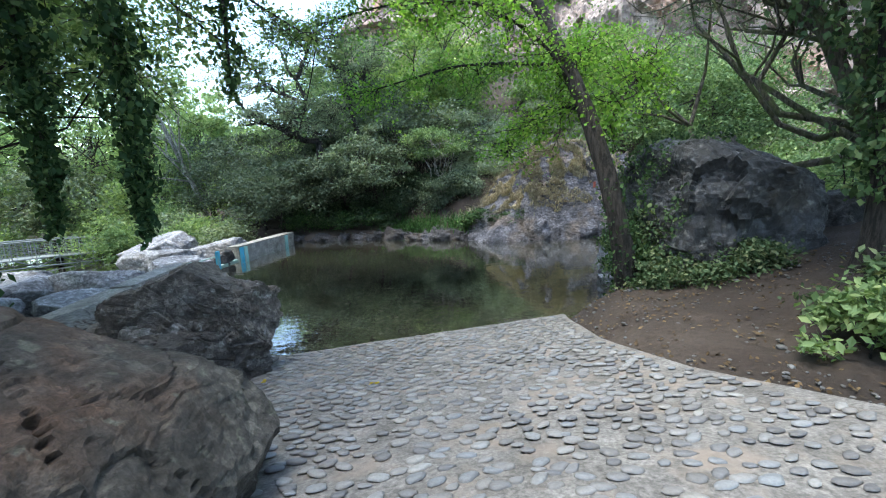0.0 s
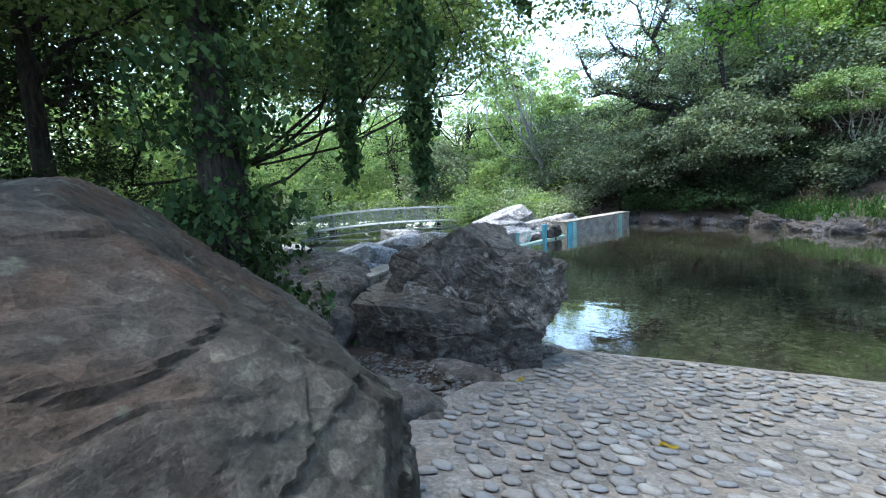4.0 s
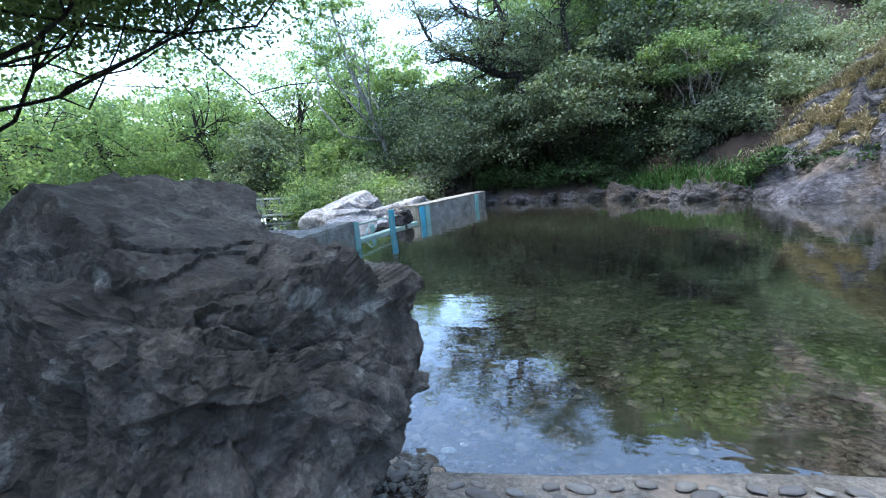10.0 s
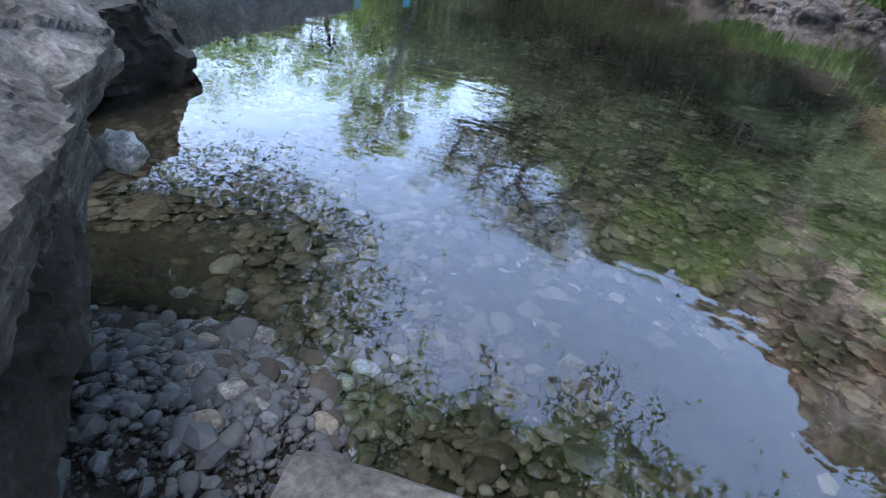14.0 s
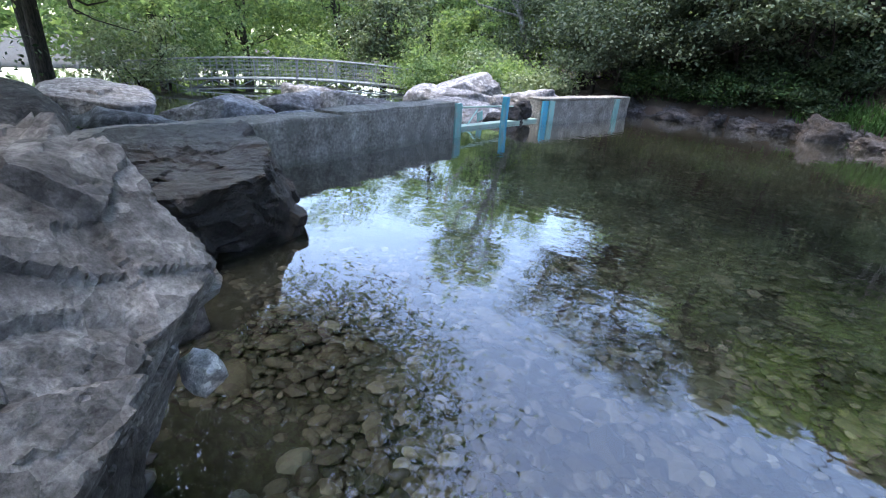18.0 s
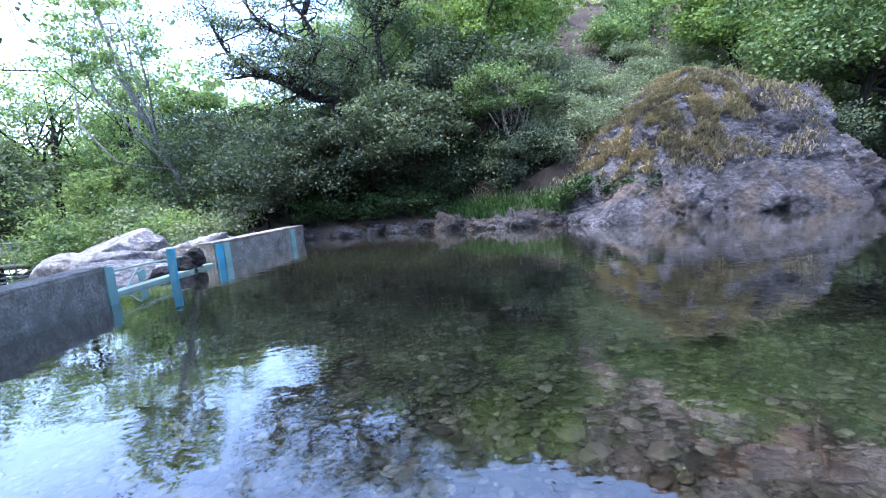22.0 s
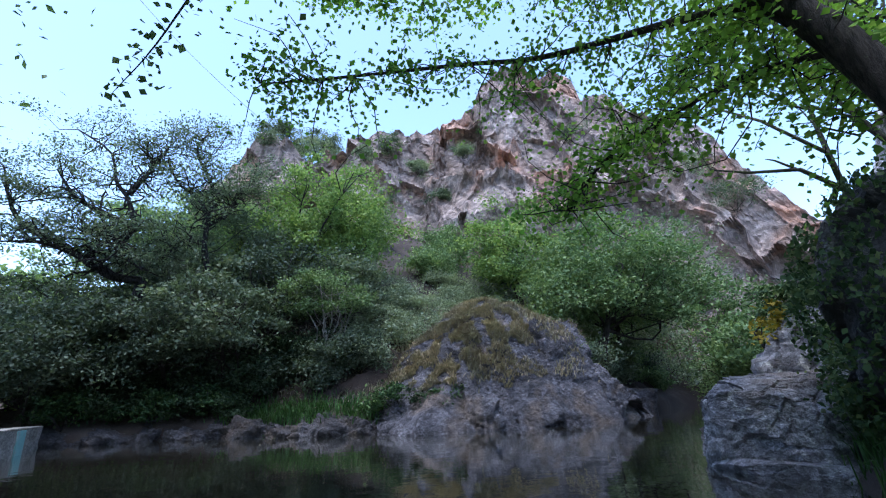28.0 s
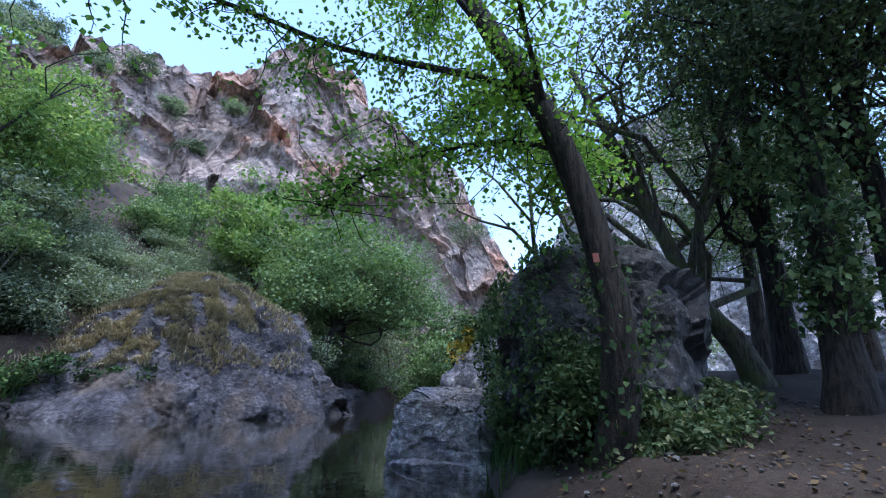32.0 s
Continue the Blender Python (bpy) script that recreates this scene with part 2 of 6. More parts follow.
def leaf_material(name, dark, light, yellow=None, glow_share=0.35):
    """Leaves: colour varied leaf by leaf and clump by clump, some light let pass."""
    m, nt, bsdf = material(name, 0.55)
    geo = nt.nodes.new("ShaderNodeNewGeometry")
    stops = [(0.0, dark), (0.7, light)] + ([(1.0, yellow)] if yellow else [])
    col = ramp_node(nt, geo.outputs["Random Per Island"], stops)
    shade = ramp_node(nt, noise_node(nt, 0.7, 3), [(0.3, (0.6, 0.66, 0.66)), (0.7, (1.25, 1.2, 1.0))])
    col = mix_node(nt, 0.8, col, shade, "MULTIPLY")
    nt.links.new(col, bsdf.inputs["Base Color"])
    bsdf.inputs["Specular IOR Level"].default_value = 0.1
    tr = nt.nodes.new("ShaderNodeBsdfTranslucent")
    nt.links.new(mix_node(nt, 1.0, col, (1.1, 1.2, 0.6), "MULTIPLY"), tr.inputs["Color"])
    mx = nt.nodes.new("ShaderNodeMixShader")
    mx.inputs[0].default_value = glow_share
    nt.links.new(bsdf.outputs[0], mx.inputs[1])
    nt.links.new(tr.outputs[0], mx.inputs[2])
    nt.links.new(mx.outputs[0], nt.nodes["Material Output"].inputs["Surface"])
    return m

# ---- materials ----
DARK_ROCK = rock_material("dark_schist", (0.05, 0.043, 0.038), (0.102, 0.091, 0.084), (0.185, 0.171, 0.161), (0.1, 0.075, 0.058), 1.0, 0.72, (0.24, 0.24, 0.23), 0.05)
BROWN_ROCK = rock_material("brown_schist", (0.03, 0.026, 0.021), (0.064, 0.057, 0.049), (0.145, 0.134, 0.118), (0.105, 0.058, 0.036), 1.0, 0.75, (0.17, 0.172, 0.135), 0.06)
# Pale slab of the same rock; the open sky's light is in its colour.
SLAB_ROCK = rock_material("skylit_pale_schist", (0.144, 0.137, 0.131), (0.245, 0.234, 0.227), (0.338, 0.328, 0.32), (0.194, 0.169, 0.148), 1.0, 0.75, None, 0.035)
WET_ROCK = rock_material("wet_dark_schist", (0.018, 0.016, 0.015), (0.042, 0.038, 0.036), (0.095, 0.088, 0.083), (0.05, 0.038, 0.03), 1.0, 0.5, None, 0.06)
BLUE_ROCK = rock_material("blue_black_rock", (0.015, 0.0165, 0.019), (0.037, 0.039, 0.045), (0.1, 0.104, 0.116), (0.07, 0.06, 0.052), 0.8, 0.65, (0.2, 0.2, 0.19), 0.06)
WHITE_STONE = rock_material("white_quartz", (0.45, 0.44, 0.43), (0.6, 0.59, 0.58), (0.72, 0.71, 0.7), None, 3.0, 0.6, None, 0.01)
GREY_ROCK = rock_material("grey_schist", (0.12, 0.12, 0.135), (0.26, 0.26, 0.29), (0.42, 0.42, 0.45), (0.22, 0.18, 0.15), 0.8, 0.8, (0.5, 0.5, 0.48), 0.06)
CLIFF_ROCK = rock_material("red_grey_cliff", (0.16, 0.122, 0.105), (0.32, 0.25, 0.215), (0.45, 0.385, 0.35), (0.44, 0.25, 0.17), 0.2, 0.9, None, 0.2, (1, 1, 0.5, 0.0, 0.5, 0.0), True, 0.5)
BANK_ROCK = rock_material("bank_rock", (0.036, 0.036, 0.043), (0.084, 0.083, 0.098), (0.15, 0.147, 0.168), (0.136, 0.104, 0.08), 0.7, 0.8, None, 0.12, (1, 1, 1.8, 0.5, 0.3, 0.0))
SHORE_ROCK = rock_material("shore_rock", (0.02, 0.019, 0.021), (0.045, 0.042, 0.046), (0.105, 0.103, 0.115), (0.075, 0.055, 0.04), 1.2, 0.75, None, 0.06)
STREAM_ROCK = rock_material("stream_rock", (0.136, 0.136, 0.145), (0.264, 0.264, 0.281), (0.391, 0.391, 0.408), (0.255, 0.238, 0.221), 0.7, 0.7, None, 0.06)
CLIFF_PALE = rock_material("pale_cliff", (0.22, 0.21, 0.21), (0.4, 0.39, 0.39), (0.52, 0.51, 0.51), (0.3, 0.24, 0.2), 0.3, 0.9, None, 0.2)
RIVER_STONE = rock_material("river_stone", (0.1, 0.1, 0.11), (0.22, 0.21, 0.21), (0.36, 0.34, 0.32), (0.2, 0.15, 0.11), 4.0, 0.6, None, 0.008)
CONCRETE = rock_material("stained_concrete", (0.15, 0.135, 0.118), (0.29, 0.268, 0.24), (0.4, 0.375, 0.345), (0.2, 0.19, 0.17), 1.6, 0.9, (0.2, 0.2, 0.19), 0.012, None, False)
MORTAR = rock_material("ramp_mortar", (0.115, 0.108, 0.1), (0.175, 0.166, 0.158), (0.25, 0.24, 0.231), (0.24, 0.2, 0.17), 2.5, 0.9, None, 0.01, None, False)


def ground_material():
    m, nt, bsdf = material("ground_soil", 0.95)
    broad, fine = noise_node(nt, 0.5, 5), noise_node(nt, 14, 8, 0.75)
    soil = ramp_node(nt, broad, [(0.3, (0.018, 0.012, 0.009)), (0.55, (0.042, 0.03, 0.023)), (0.75, (0.08, 0.062, 0.05))])
    # Bed colour darkens below the waterline, standing in for light lost in water.
    dim_bed = ramp_node(nt, broad, [(0.3, (0.02, 0.019, 0.013)), (0.7, (0.048, 0.042, 0.03))])
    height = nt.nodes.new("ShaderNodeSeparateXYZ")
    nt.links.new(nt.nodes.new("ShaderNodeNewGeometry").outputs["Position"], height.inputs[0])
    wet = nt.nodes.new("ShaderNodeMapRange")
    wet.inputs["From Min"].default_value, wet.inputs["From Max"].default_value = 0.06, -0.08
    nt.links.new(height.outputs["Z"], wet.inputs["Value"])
    soil = mix_node(nt, wet.outputs[0], soil, dim_bed)
    col = mix_node(nt, 0.8, soil, ramp_node(nt, fine, [(0.3, (0.5,) * 3), (0.65, (1.35,) * 3)]), "MULTIPLY")
    nt.links.new(col, bsdf.inputs["Base Color"])
    bump_node(nt, bsdf, [(fine, 1.0), (broad, 0.5)], 0.04, 0.9)
    return m


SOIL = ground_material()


def water_material():
    m, nt, bsdf = material("clear_water", 0.0)
    bsdf.inputs["Transmission Weight"].default_value = 1.0
    bsdf.inputs["IOR"].default_value = 1.33
    bsdf.inputs["Coat Weight"].default_value, bsdf.inputs["Coat IOR"].default_value, bsdf.inputs["Coat Roughness"].default_value = 1.0, 1.62, 0.0
    bsdf.inputs["Base Color"].default_value = (0.56, 0.66, 0.58, 1)
    rip, fine = noise_node(nt, 1.5, 3, 0.5, (1.0, 1.7, 1.0)), noise_node(nt, 11.0, 2, 0.5)
    bump_node(nt, bsdf, [(rip, 1.0), (fine, 0.07)], 0.014, 0.38)
    nt.links.new(bsdf.inputs["Normal"].links[0].from_socket, bsdf.inputs["Coat Normal"])
    return m


def bark_material(name, dark, light, moss=None):
    m, nt, bsdf = material(name, 0.92)
    ridge, fine = noise_node(nt, 17, 6, 0.65, (1, 1, 0.2)), noise_node(nt, 60, 4, 0.7)
    col = ramp_node(nt, ridge, [(0.42, dark), (0.58, light)])
    col = mix_node(nt, 0.6, col, ramp_node(nt, fine, [(0.3, (0.6,) * 3), (0.7, (1.2,) * 3)]), "MULTIPLY")
    if moss:
        col = mix_node(nt, ramp_node(nt, noise_node(nt, 2.2, 4), [(0.45, (0, 0, 0)), (0.62, (0.85,) * 3)]), col, moss)
    nt.links.new(col, bsdf.inputs["Base Color"])
    bump_node(nt, bsdf, [(ridge, 1.0), (fine, 0.3)], 0.06, 1.0)
    return m


def paint_material(name, colour, worn):
    m, nt, bsdf = material(name, 0.6)
    chip = ramp_node(nt, noise_node(nt, 5, 6, 0.7, (1, 1, 0.4)), [(0.5, (0, 0, 0)), (0.62, (0.8,) * 3)])
    stain = ramp_node(nt, noise_node(nt, 2.0, 5), [(0.3, (0.75,) * 3), (0.7, (1.1,) * 3)])
    nt.links.new(mix_node(nt, 0.8, mix_node(nt, chip, colour, worn), stain, "MULTIPLY"), bsdf.inputs["Base Color"])
    bump_node(nt, bsdf, [(chip, 1.0)], 0.004, 0.6)
    return m


TEAL = paint_material("faded_teal_paint", (0.26, 0.5, 0.48), (0.36, 0.4, 0.37))
BLUE = paint_material("blue_paint", (0.08, 0.42, 0.6), (0.25, 0.4, 0.42))
STEEL = paint_material("grey_steel", (0.22, 0.25, 0.25), (0.32, 0.32, 0.3))
RED_PAINT = paint_material("faded_red_paint", (0.16, 0.03, 0.02), (0.06, 0.03, 0.025))
SILL = paint_material("pale_green_paint", (0.36, 0.5, 0.42), (0.42, 0.44, 0.4))
STRAW_MAT = leaf_material("dry_grass", (0.23, 0.195, 0.165), (0.43, 0.37, 0.31), (0.3, 0.285, 0.21), 0.2)
GRASS_MAT = leaf_material("green_grass", (0.035, 0.075, 0.03), (0.085, 0.17, 0.066), None, 0.25)
BARK = bark_material("grey_brown_bark", (0.008, 0.0065, 0.0055), (0.045, 0.037, 0.032))
BARK_MOSS = bark_material("mossy_bark", (0.035, 0.03, 0.025), (0.12, 0.11, 0.09), (0.07, 0.09, 0.03))
BARK_PALE = bark_material("pale_bark", (0.16, 0.15, 0.13), (0.34, 0.33, 0.3))
LEAF_DARK = leaf_material("dark_leaves", (0.04, 0.06, 0.0468), (0.0986, 0.132, 0.102), (0.14, 0.174, 0.13), 0.25)
LEAF_MID = leaf_material("alder_leaves", (0.0796, 0.134, 0.0684), (0.183, 0.269, 0.139), (0.283, 0.359, 0.189), 0.35)
LEAF_BRIGHT = leaf_material("bright_leaves", (0.118, 0.194, 0.0692), (0.243, 0.351, 0.134), (0.371, 0.446, 0.179), 0.4)
LEAF_BRIGHT2 = leaf_material("alder_twig_leaves", (0.1, 0.2, 0.045), (0.21, 0.39, 0.09), (0.36, 0.5, 0.15), 0.55)
# The pale tone carries backlight and distance haze in the leaf colour.
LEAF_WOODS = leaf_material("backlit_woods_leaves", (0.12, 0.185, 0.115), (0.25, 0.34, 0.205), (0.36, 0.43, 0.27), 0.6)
LEAF_OAK = leaf_material("oak_leaves", (0.0738, 0.102, 0.0754), (0.169, 0.217, 0.157), (0.238, 0.269, 0.197), 0.3)
LEAF_BROOM = leaf_material("broom_leaves", (0.14, 0.18, 0.135), (0.28, 0.34, 0.25), (0.34, 0.38, 0.28), 0.3)
# One ivy, two copies: shade is put into this colour, light into LEAF_SUNIVY.
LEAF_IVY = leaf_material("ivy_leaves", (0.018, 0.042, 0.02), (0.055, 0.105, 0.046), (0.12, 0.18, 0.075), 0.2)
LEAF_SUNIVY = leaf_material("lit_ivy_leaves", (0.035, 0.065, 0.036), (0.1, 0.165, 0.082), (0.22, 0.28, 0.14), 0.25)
LEAF_BRAMBLE = leaf_material("bramble_leaves", (0.04, 0.07, 0.038), (0.11, 0.165, 0.095), (0.24, 0.26, 0.16), 0.25)
# The shade beneath the trees is put into this leaf colour.
LEAF_SHADE = leaf_material("shade_toned_leaves", (0.018, 0.034, 0.02), (0.055, 0.085, 0.05), (0.1, 0.14, 0.085), 0.2)
LEAF_FALLEN = leaf_material("fallen_leaves", (0.05, 0.034, 0.022), (0.13, 0.09, 0.055), (0.2, 0.15, 0.09), 0.1)
LEAF_YELLOW = leaf_material("yellowing_leaves", (0.2, 0.16, 0.03), (0.38, 0.3, 0.06), None, 0.3)

# ---- ground, river bed and water ----
EDGE_A, EDGE_B = np.array([-3.1, 8.45]), np.array([2.65, 9.95])
EDGE_DIR = (EDGE_B - EDGE_A) / np.linalg.norm(EDGE_B - EDGE_A)
EDGE_IN = np.array([EDGE_DIR[1], -EDGE_DIR[0]])  # away from the water


def smooth(a, b, v):
    t = np.clip((np.asarray(v, float) - a) / (b - a), 0, 1)
    return t * t * (3 - 2 * t)


def ramp_z(x, y):
    """Top of the cobbled ramp."""
    d = (x - EDGE_A[0]) * EDGE_IN[0] + (y - EDGE_A[1]) * EDGE_IN[1]
    return 0.13 + 0.205 * np.clip(d, -2, 6.6) + 0.08 * np.clip(d - 6.6, 0, 30)


def far_shore(x):
    return np.interp(x, [-60, -20, -10, -8, -6.5, -3.3, -0.4, 1.5, 2.5, 3.4, 6, 10, 11.3, 14, 17, 22, 28, 60], [62, 38, 29, 26.6, 26.6, 26.0, 24.3, 23.6, 23.2, 22.8, 22.3, 23.4, 24.0, 25.5, 27.0, 29.5, 32, 42])


def near_shore(x):
    """The pool's near edge: the shore by the boulders, the ramp's lip, the bank beyond the tree."""
    return np.interp(x, [-60, -20, -12, -9.3, -6.0, -4.3, -3.75, -3.3, -3.05, -2.85, 2.65, 3.6, 5.2, 8, 14, 30, 60], [-8, 4, 8.2, 9.6, 9.2, 8.6, 8.88, 8.88, 8.72, 8.515, 9.95, 10.9, 12.2, 13.6, 17.5, 25, 37])


def ramp_left(y):
    return np.interp(y, [-8, 0, 3, 4, 5, 6.2, 7.3, 8.4, 8.6], [-1.6, -1.6, -1.75, -2.1, -2.7, -2.9, -2.95, -3.05, -3.05])


def ramp_right(y):
    return np.interp(y, [-8, 3, 5, 7, 9.95], [5.5, 3.3, 2.6, 2.4, 2.65])


def ground_z(x, y):
    x, y = np.asarray(x, float), np.asarray(y, float)
    d = y - near_shore(x)                      # into the river
    u = far_shore(x) - y                       # from the far shore
    bed = -0.05 - 0.1 * np.clip(d, 0, 10) - 0.04 * np.clip(d, 0, 1.5)
    bed = np.maximum(bed, -1.25)
    bed = np.maximum(bed, -0.2 - 0.45 * np.clip(u, 0, 3))
    below = smooth(-9.6, -10.6, x)
    bed = bed * (1 - below) + (-0.7 - 0.03 * np.clip(-10 - x, 0, 30)) * below
    v = np.clip(-u, 0, 400)
    hill = 0.3 + 0.62 * np.clip(v, 0, 22) + 0.3 * np.clip(v - 22, 0, 14)
    west = 1 - 0.85 * smooth(-7, -15, x)
    z = np.where(u < 0, 0.3 + (hill - 0.3) * west, bed)
    ramp = ramp_z(x, y) - 0.1
    left = 0.3 + 0.1 * np.clip(-d, 0, 9) - 0.24 * np.exp(-((x + 3.5) / 0.7) ** 2) * smooth(1.1, 0.4, -d)
    k = smooth(-0.35, 0.35, ramp_left(y) - x)
    bank = ramp * (1 - k) + np.minimum(left + 0.1, ramp + 0.1) * k
    right = 0.15 + 0.42 * np.clip(-d, 0, 1.6) + 0.05 * np.clip(-d - 1.6, 0, 6) + 0.17 * np.clip(x - 4.5, 0, 7)
    k = smooth(-0.1, 0.9, x - ramp_right(y))
    bank = bank * (1 - k) + right * k
    z = np.where(d < 0, np.where(d > -0.3, bed * (1 + d / 0.3) + bank * (-d / 0.3), bank), z)
    return z


def spaced(lo, hi, step, far):
    c = list(np.arange(lo, hi + 1e-6, step))
    s, a, b = step, lo, hi
    while b < far:
        s *= 1.35
        a, b = a - s, b + s
        c = [a] + c + [b]
    return np.array(c)


GX, GY = spaced(-16, 18, 0.2, 3000), spaced(-5, 34, 0.2, 3000)
xx, yy = np.meshgrid(GX, GY, indexing="ij")
zz = ground_z(xx, yy)
near = (np.abs(xx) < 60) & (yy > -30) & (yy < 80)
bumps = np.zeros(xx.shape)
bumps[near] = fbm(xx[near], yy[near], 0, 3, 1.3) * 0.06 + fbm(xx[near], yy[near], 5.0, 2, 0.25) * 0.07
on_ramp = (xx > ramp_left(yy) - 0.1) & (xx < ramp_right(yy) + 0.2) & (yy < near_shore(xx)) & (yy > -6)
zz = zz + bumps * np.where(on_ramp, 0.1, 1.0) + np.where((yy > far_shore(xx) + 1) & near, bumps * 4, 0)
n, k = len(GX), len(GY)
i, j = np.meshgrid(np.arange(n - 1), np.arange(k - 1), indexing="ij")
quads = np.stack([i * k + j, (i + 1) * k + j, (i + 1) * k + j + 1, i * k + j + 1], -1).reshape(-1, 4)
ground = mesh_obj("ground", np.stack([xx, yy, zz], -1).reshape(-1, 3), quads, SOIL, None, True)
tagged(ground, "brown soil banks and hillside with a stony river bed", "ground", kind="structure")

WATER_MAT = water_material()
water = mesh_obj("water", np.array([[-8.6, 8.0, 0], [70, 8.0, 0], [70, 90, 0], [-7.6, 90, 0], [-9.4, 19.0, 0], [-9.6, 17.3, 0]]), np.array([[0, 1, 2, 3, 4, 5]]), WATER_MAT)
water.visible_shadow = False
tagged(water, "clear green still pool water with soft ripples", "water", kind="structure")
stream = mesh_obj("water", np.array([[-45, 5, -0.62], [-9.9, 5, -0.5], [-9.9, 31, -0.5], [-45, 31, -0.62]]), np.array([[0, 1, 2, 3]]), WATER_MAT)
stream.visible_shadow = False
tagged(stream, "shallow stream water among rocks below the dam", "water", kind="structure")

# ---- boulders ----
BED_NORMAL = np.array([0.36, 0.22, 0.9])


def rock_arrays(centre, half, planes=(), seed=0, cuts=8, rough=0.12, level=5, strata=0.0, grain=1.0, dents=()):
    """A rock: a ball cut flat by planes, named and random, broken into tilted blocks of three sizes, then roughened."""
    rng = np.random.default_rng(seed)
    bm = bmesh.new()
    bmesh.ops.create_icosphere(bm, subdivisions=level, radius=1.0)
    v = np.array([p.co[:] for p in bm.verts])
    f = np.array([[p.index for p in t.verts] for t in bm.faces])
    bm.free()
    v = np.sign(v) * np.abs(v) ** 0.75
    q = v * np.array(half)
    limits = []
    for _ in range(cuts + 12):
        nrm = rng.normal(size=3)
        nrm /= np.linalg.norm(nrm)
        limits.append((nrm, rng.uniform(0.74, 1.0) * np.linalg.norm(nrm * half)))
    for nx, ny, nz, off in planes:
        nrm = np.array([nx, ny, nz]) / math.sqrt(nx * nx + ny * ny + nz * nz)
        limits.append((nrm, off))
    reach = np.ones(len(q))
    for nrm, off in limits:
        reach = np.minimum(reach, off / np.maximum(q @ nrm, off))
    q = q * reach[:, None]
    o, s = rng.uniform(0, 50, 3), max(half)
    mid = fbm(q[:, 0] + o[1], q[:, 1] + o[2], q[:, 2] + o[0], 2, 2.2 / s)
    fine = fbm(q[:, 0] + o[2], q[:, 1] + o[0], q[:, 2] + o[1], 4, 7.0 * grain, 0.62)
    nr = q / (np.linalg.norm(q, axis=1)[:, None] + 1e-9)
    across = q @ BED_NORMAL
    bedded = q + across[:, None] * BED_NORMAL * 0.4 + o + mid[:, None] * 0.06 * s
    out = 0.4 * mid - 0.16 * np.abs(fine)
    for scale, w in ((1.5 / s, 1.1), (3.4 / s, 0.55), (8.0 / s, 0.22), (19.0 / s, 0.08)):
        for n, c in enumerate(bedded * scale):
            c = Vector(c)
            near_spot = noise.voronoi(c)[1][0]
            tilt = noise.cell_vector(near_spot * 7.3)
            out[n] += w * ((tilt[0] - 0.5) * 0.9 + (c - near_spot).dot(tilt - Vector((0.5, 0.5, 0.5))) * 1.2)
    for scale, w in ((0.9, 0.45), (2.3, 0.14)):
        split = fbm(bedded[:, 0] - 0.5 * across * BED_NORMAL[0], bedded[:, 1], bedded[:, 2] + 0.7 * across, 2, scale, 0.4)
        out = out - w * np.clip(1 - np.abs(split) / 0.045, 0, 1)
    if strata:
        k = (q @ BED_NORMAL + 0.05 * mid + 0.015 * fine) / 0.19
        out = out + strata * np.array([noise.cell(Vector((float(t) + 0.5, seed + 0.5, 0.5))) for t in np.floor(k)]) * 0.8
    q = q + nr * (out * rough * 1.25 * min(half))[:, None]
    for dx, dy, dz, r in dents:
        d2 = (q[:, 0] - dx) ** 2 + (q[:, 1] - dy) ** 2 + ((q[:, 2] - dz) * 1.3) ** 2
        q[:, 1] += np.sqrt(np.clip(r * r - d2, 0, None)) * 1.3
    return q + np.array(centre), f


def boulder(centre, half, label, mat, planes=(), seed=0, cuts=8, rough=0.12, level=5, strata=0.0, name="boulder", group="", extra=(), last=None):
    blocks = [rock_arrays((0, 0, 0), half, planes, seed, cuts, rough, level, strata)] + list(extra)
    category = "boulder" if name == "boulder" else "rock"
    if len(blocks) == 1:
        ob = mesh_obj(name, *blocks[0], mat, None, level < 6)
        ob.location = centre
        return tagged(ob, label, category, group)
    ob = thing(name, centre, label, category, group)
    for n, (v, f) in enumerate(blocks):
        mesh_obj("rock_mass", v, f, last if last and n == len(blocks) - 1 else mat, ob, level < 6)
    return ob


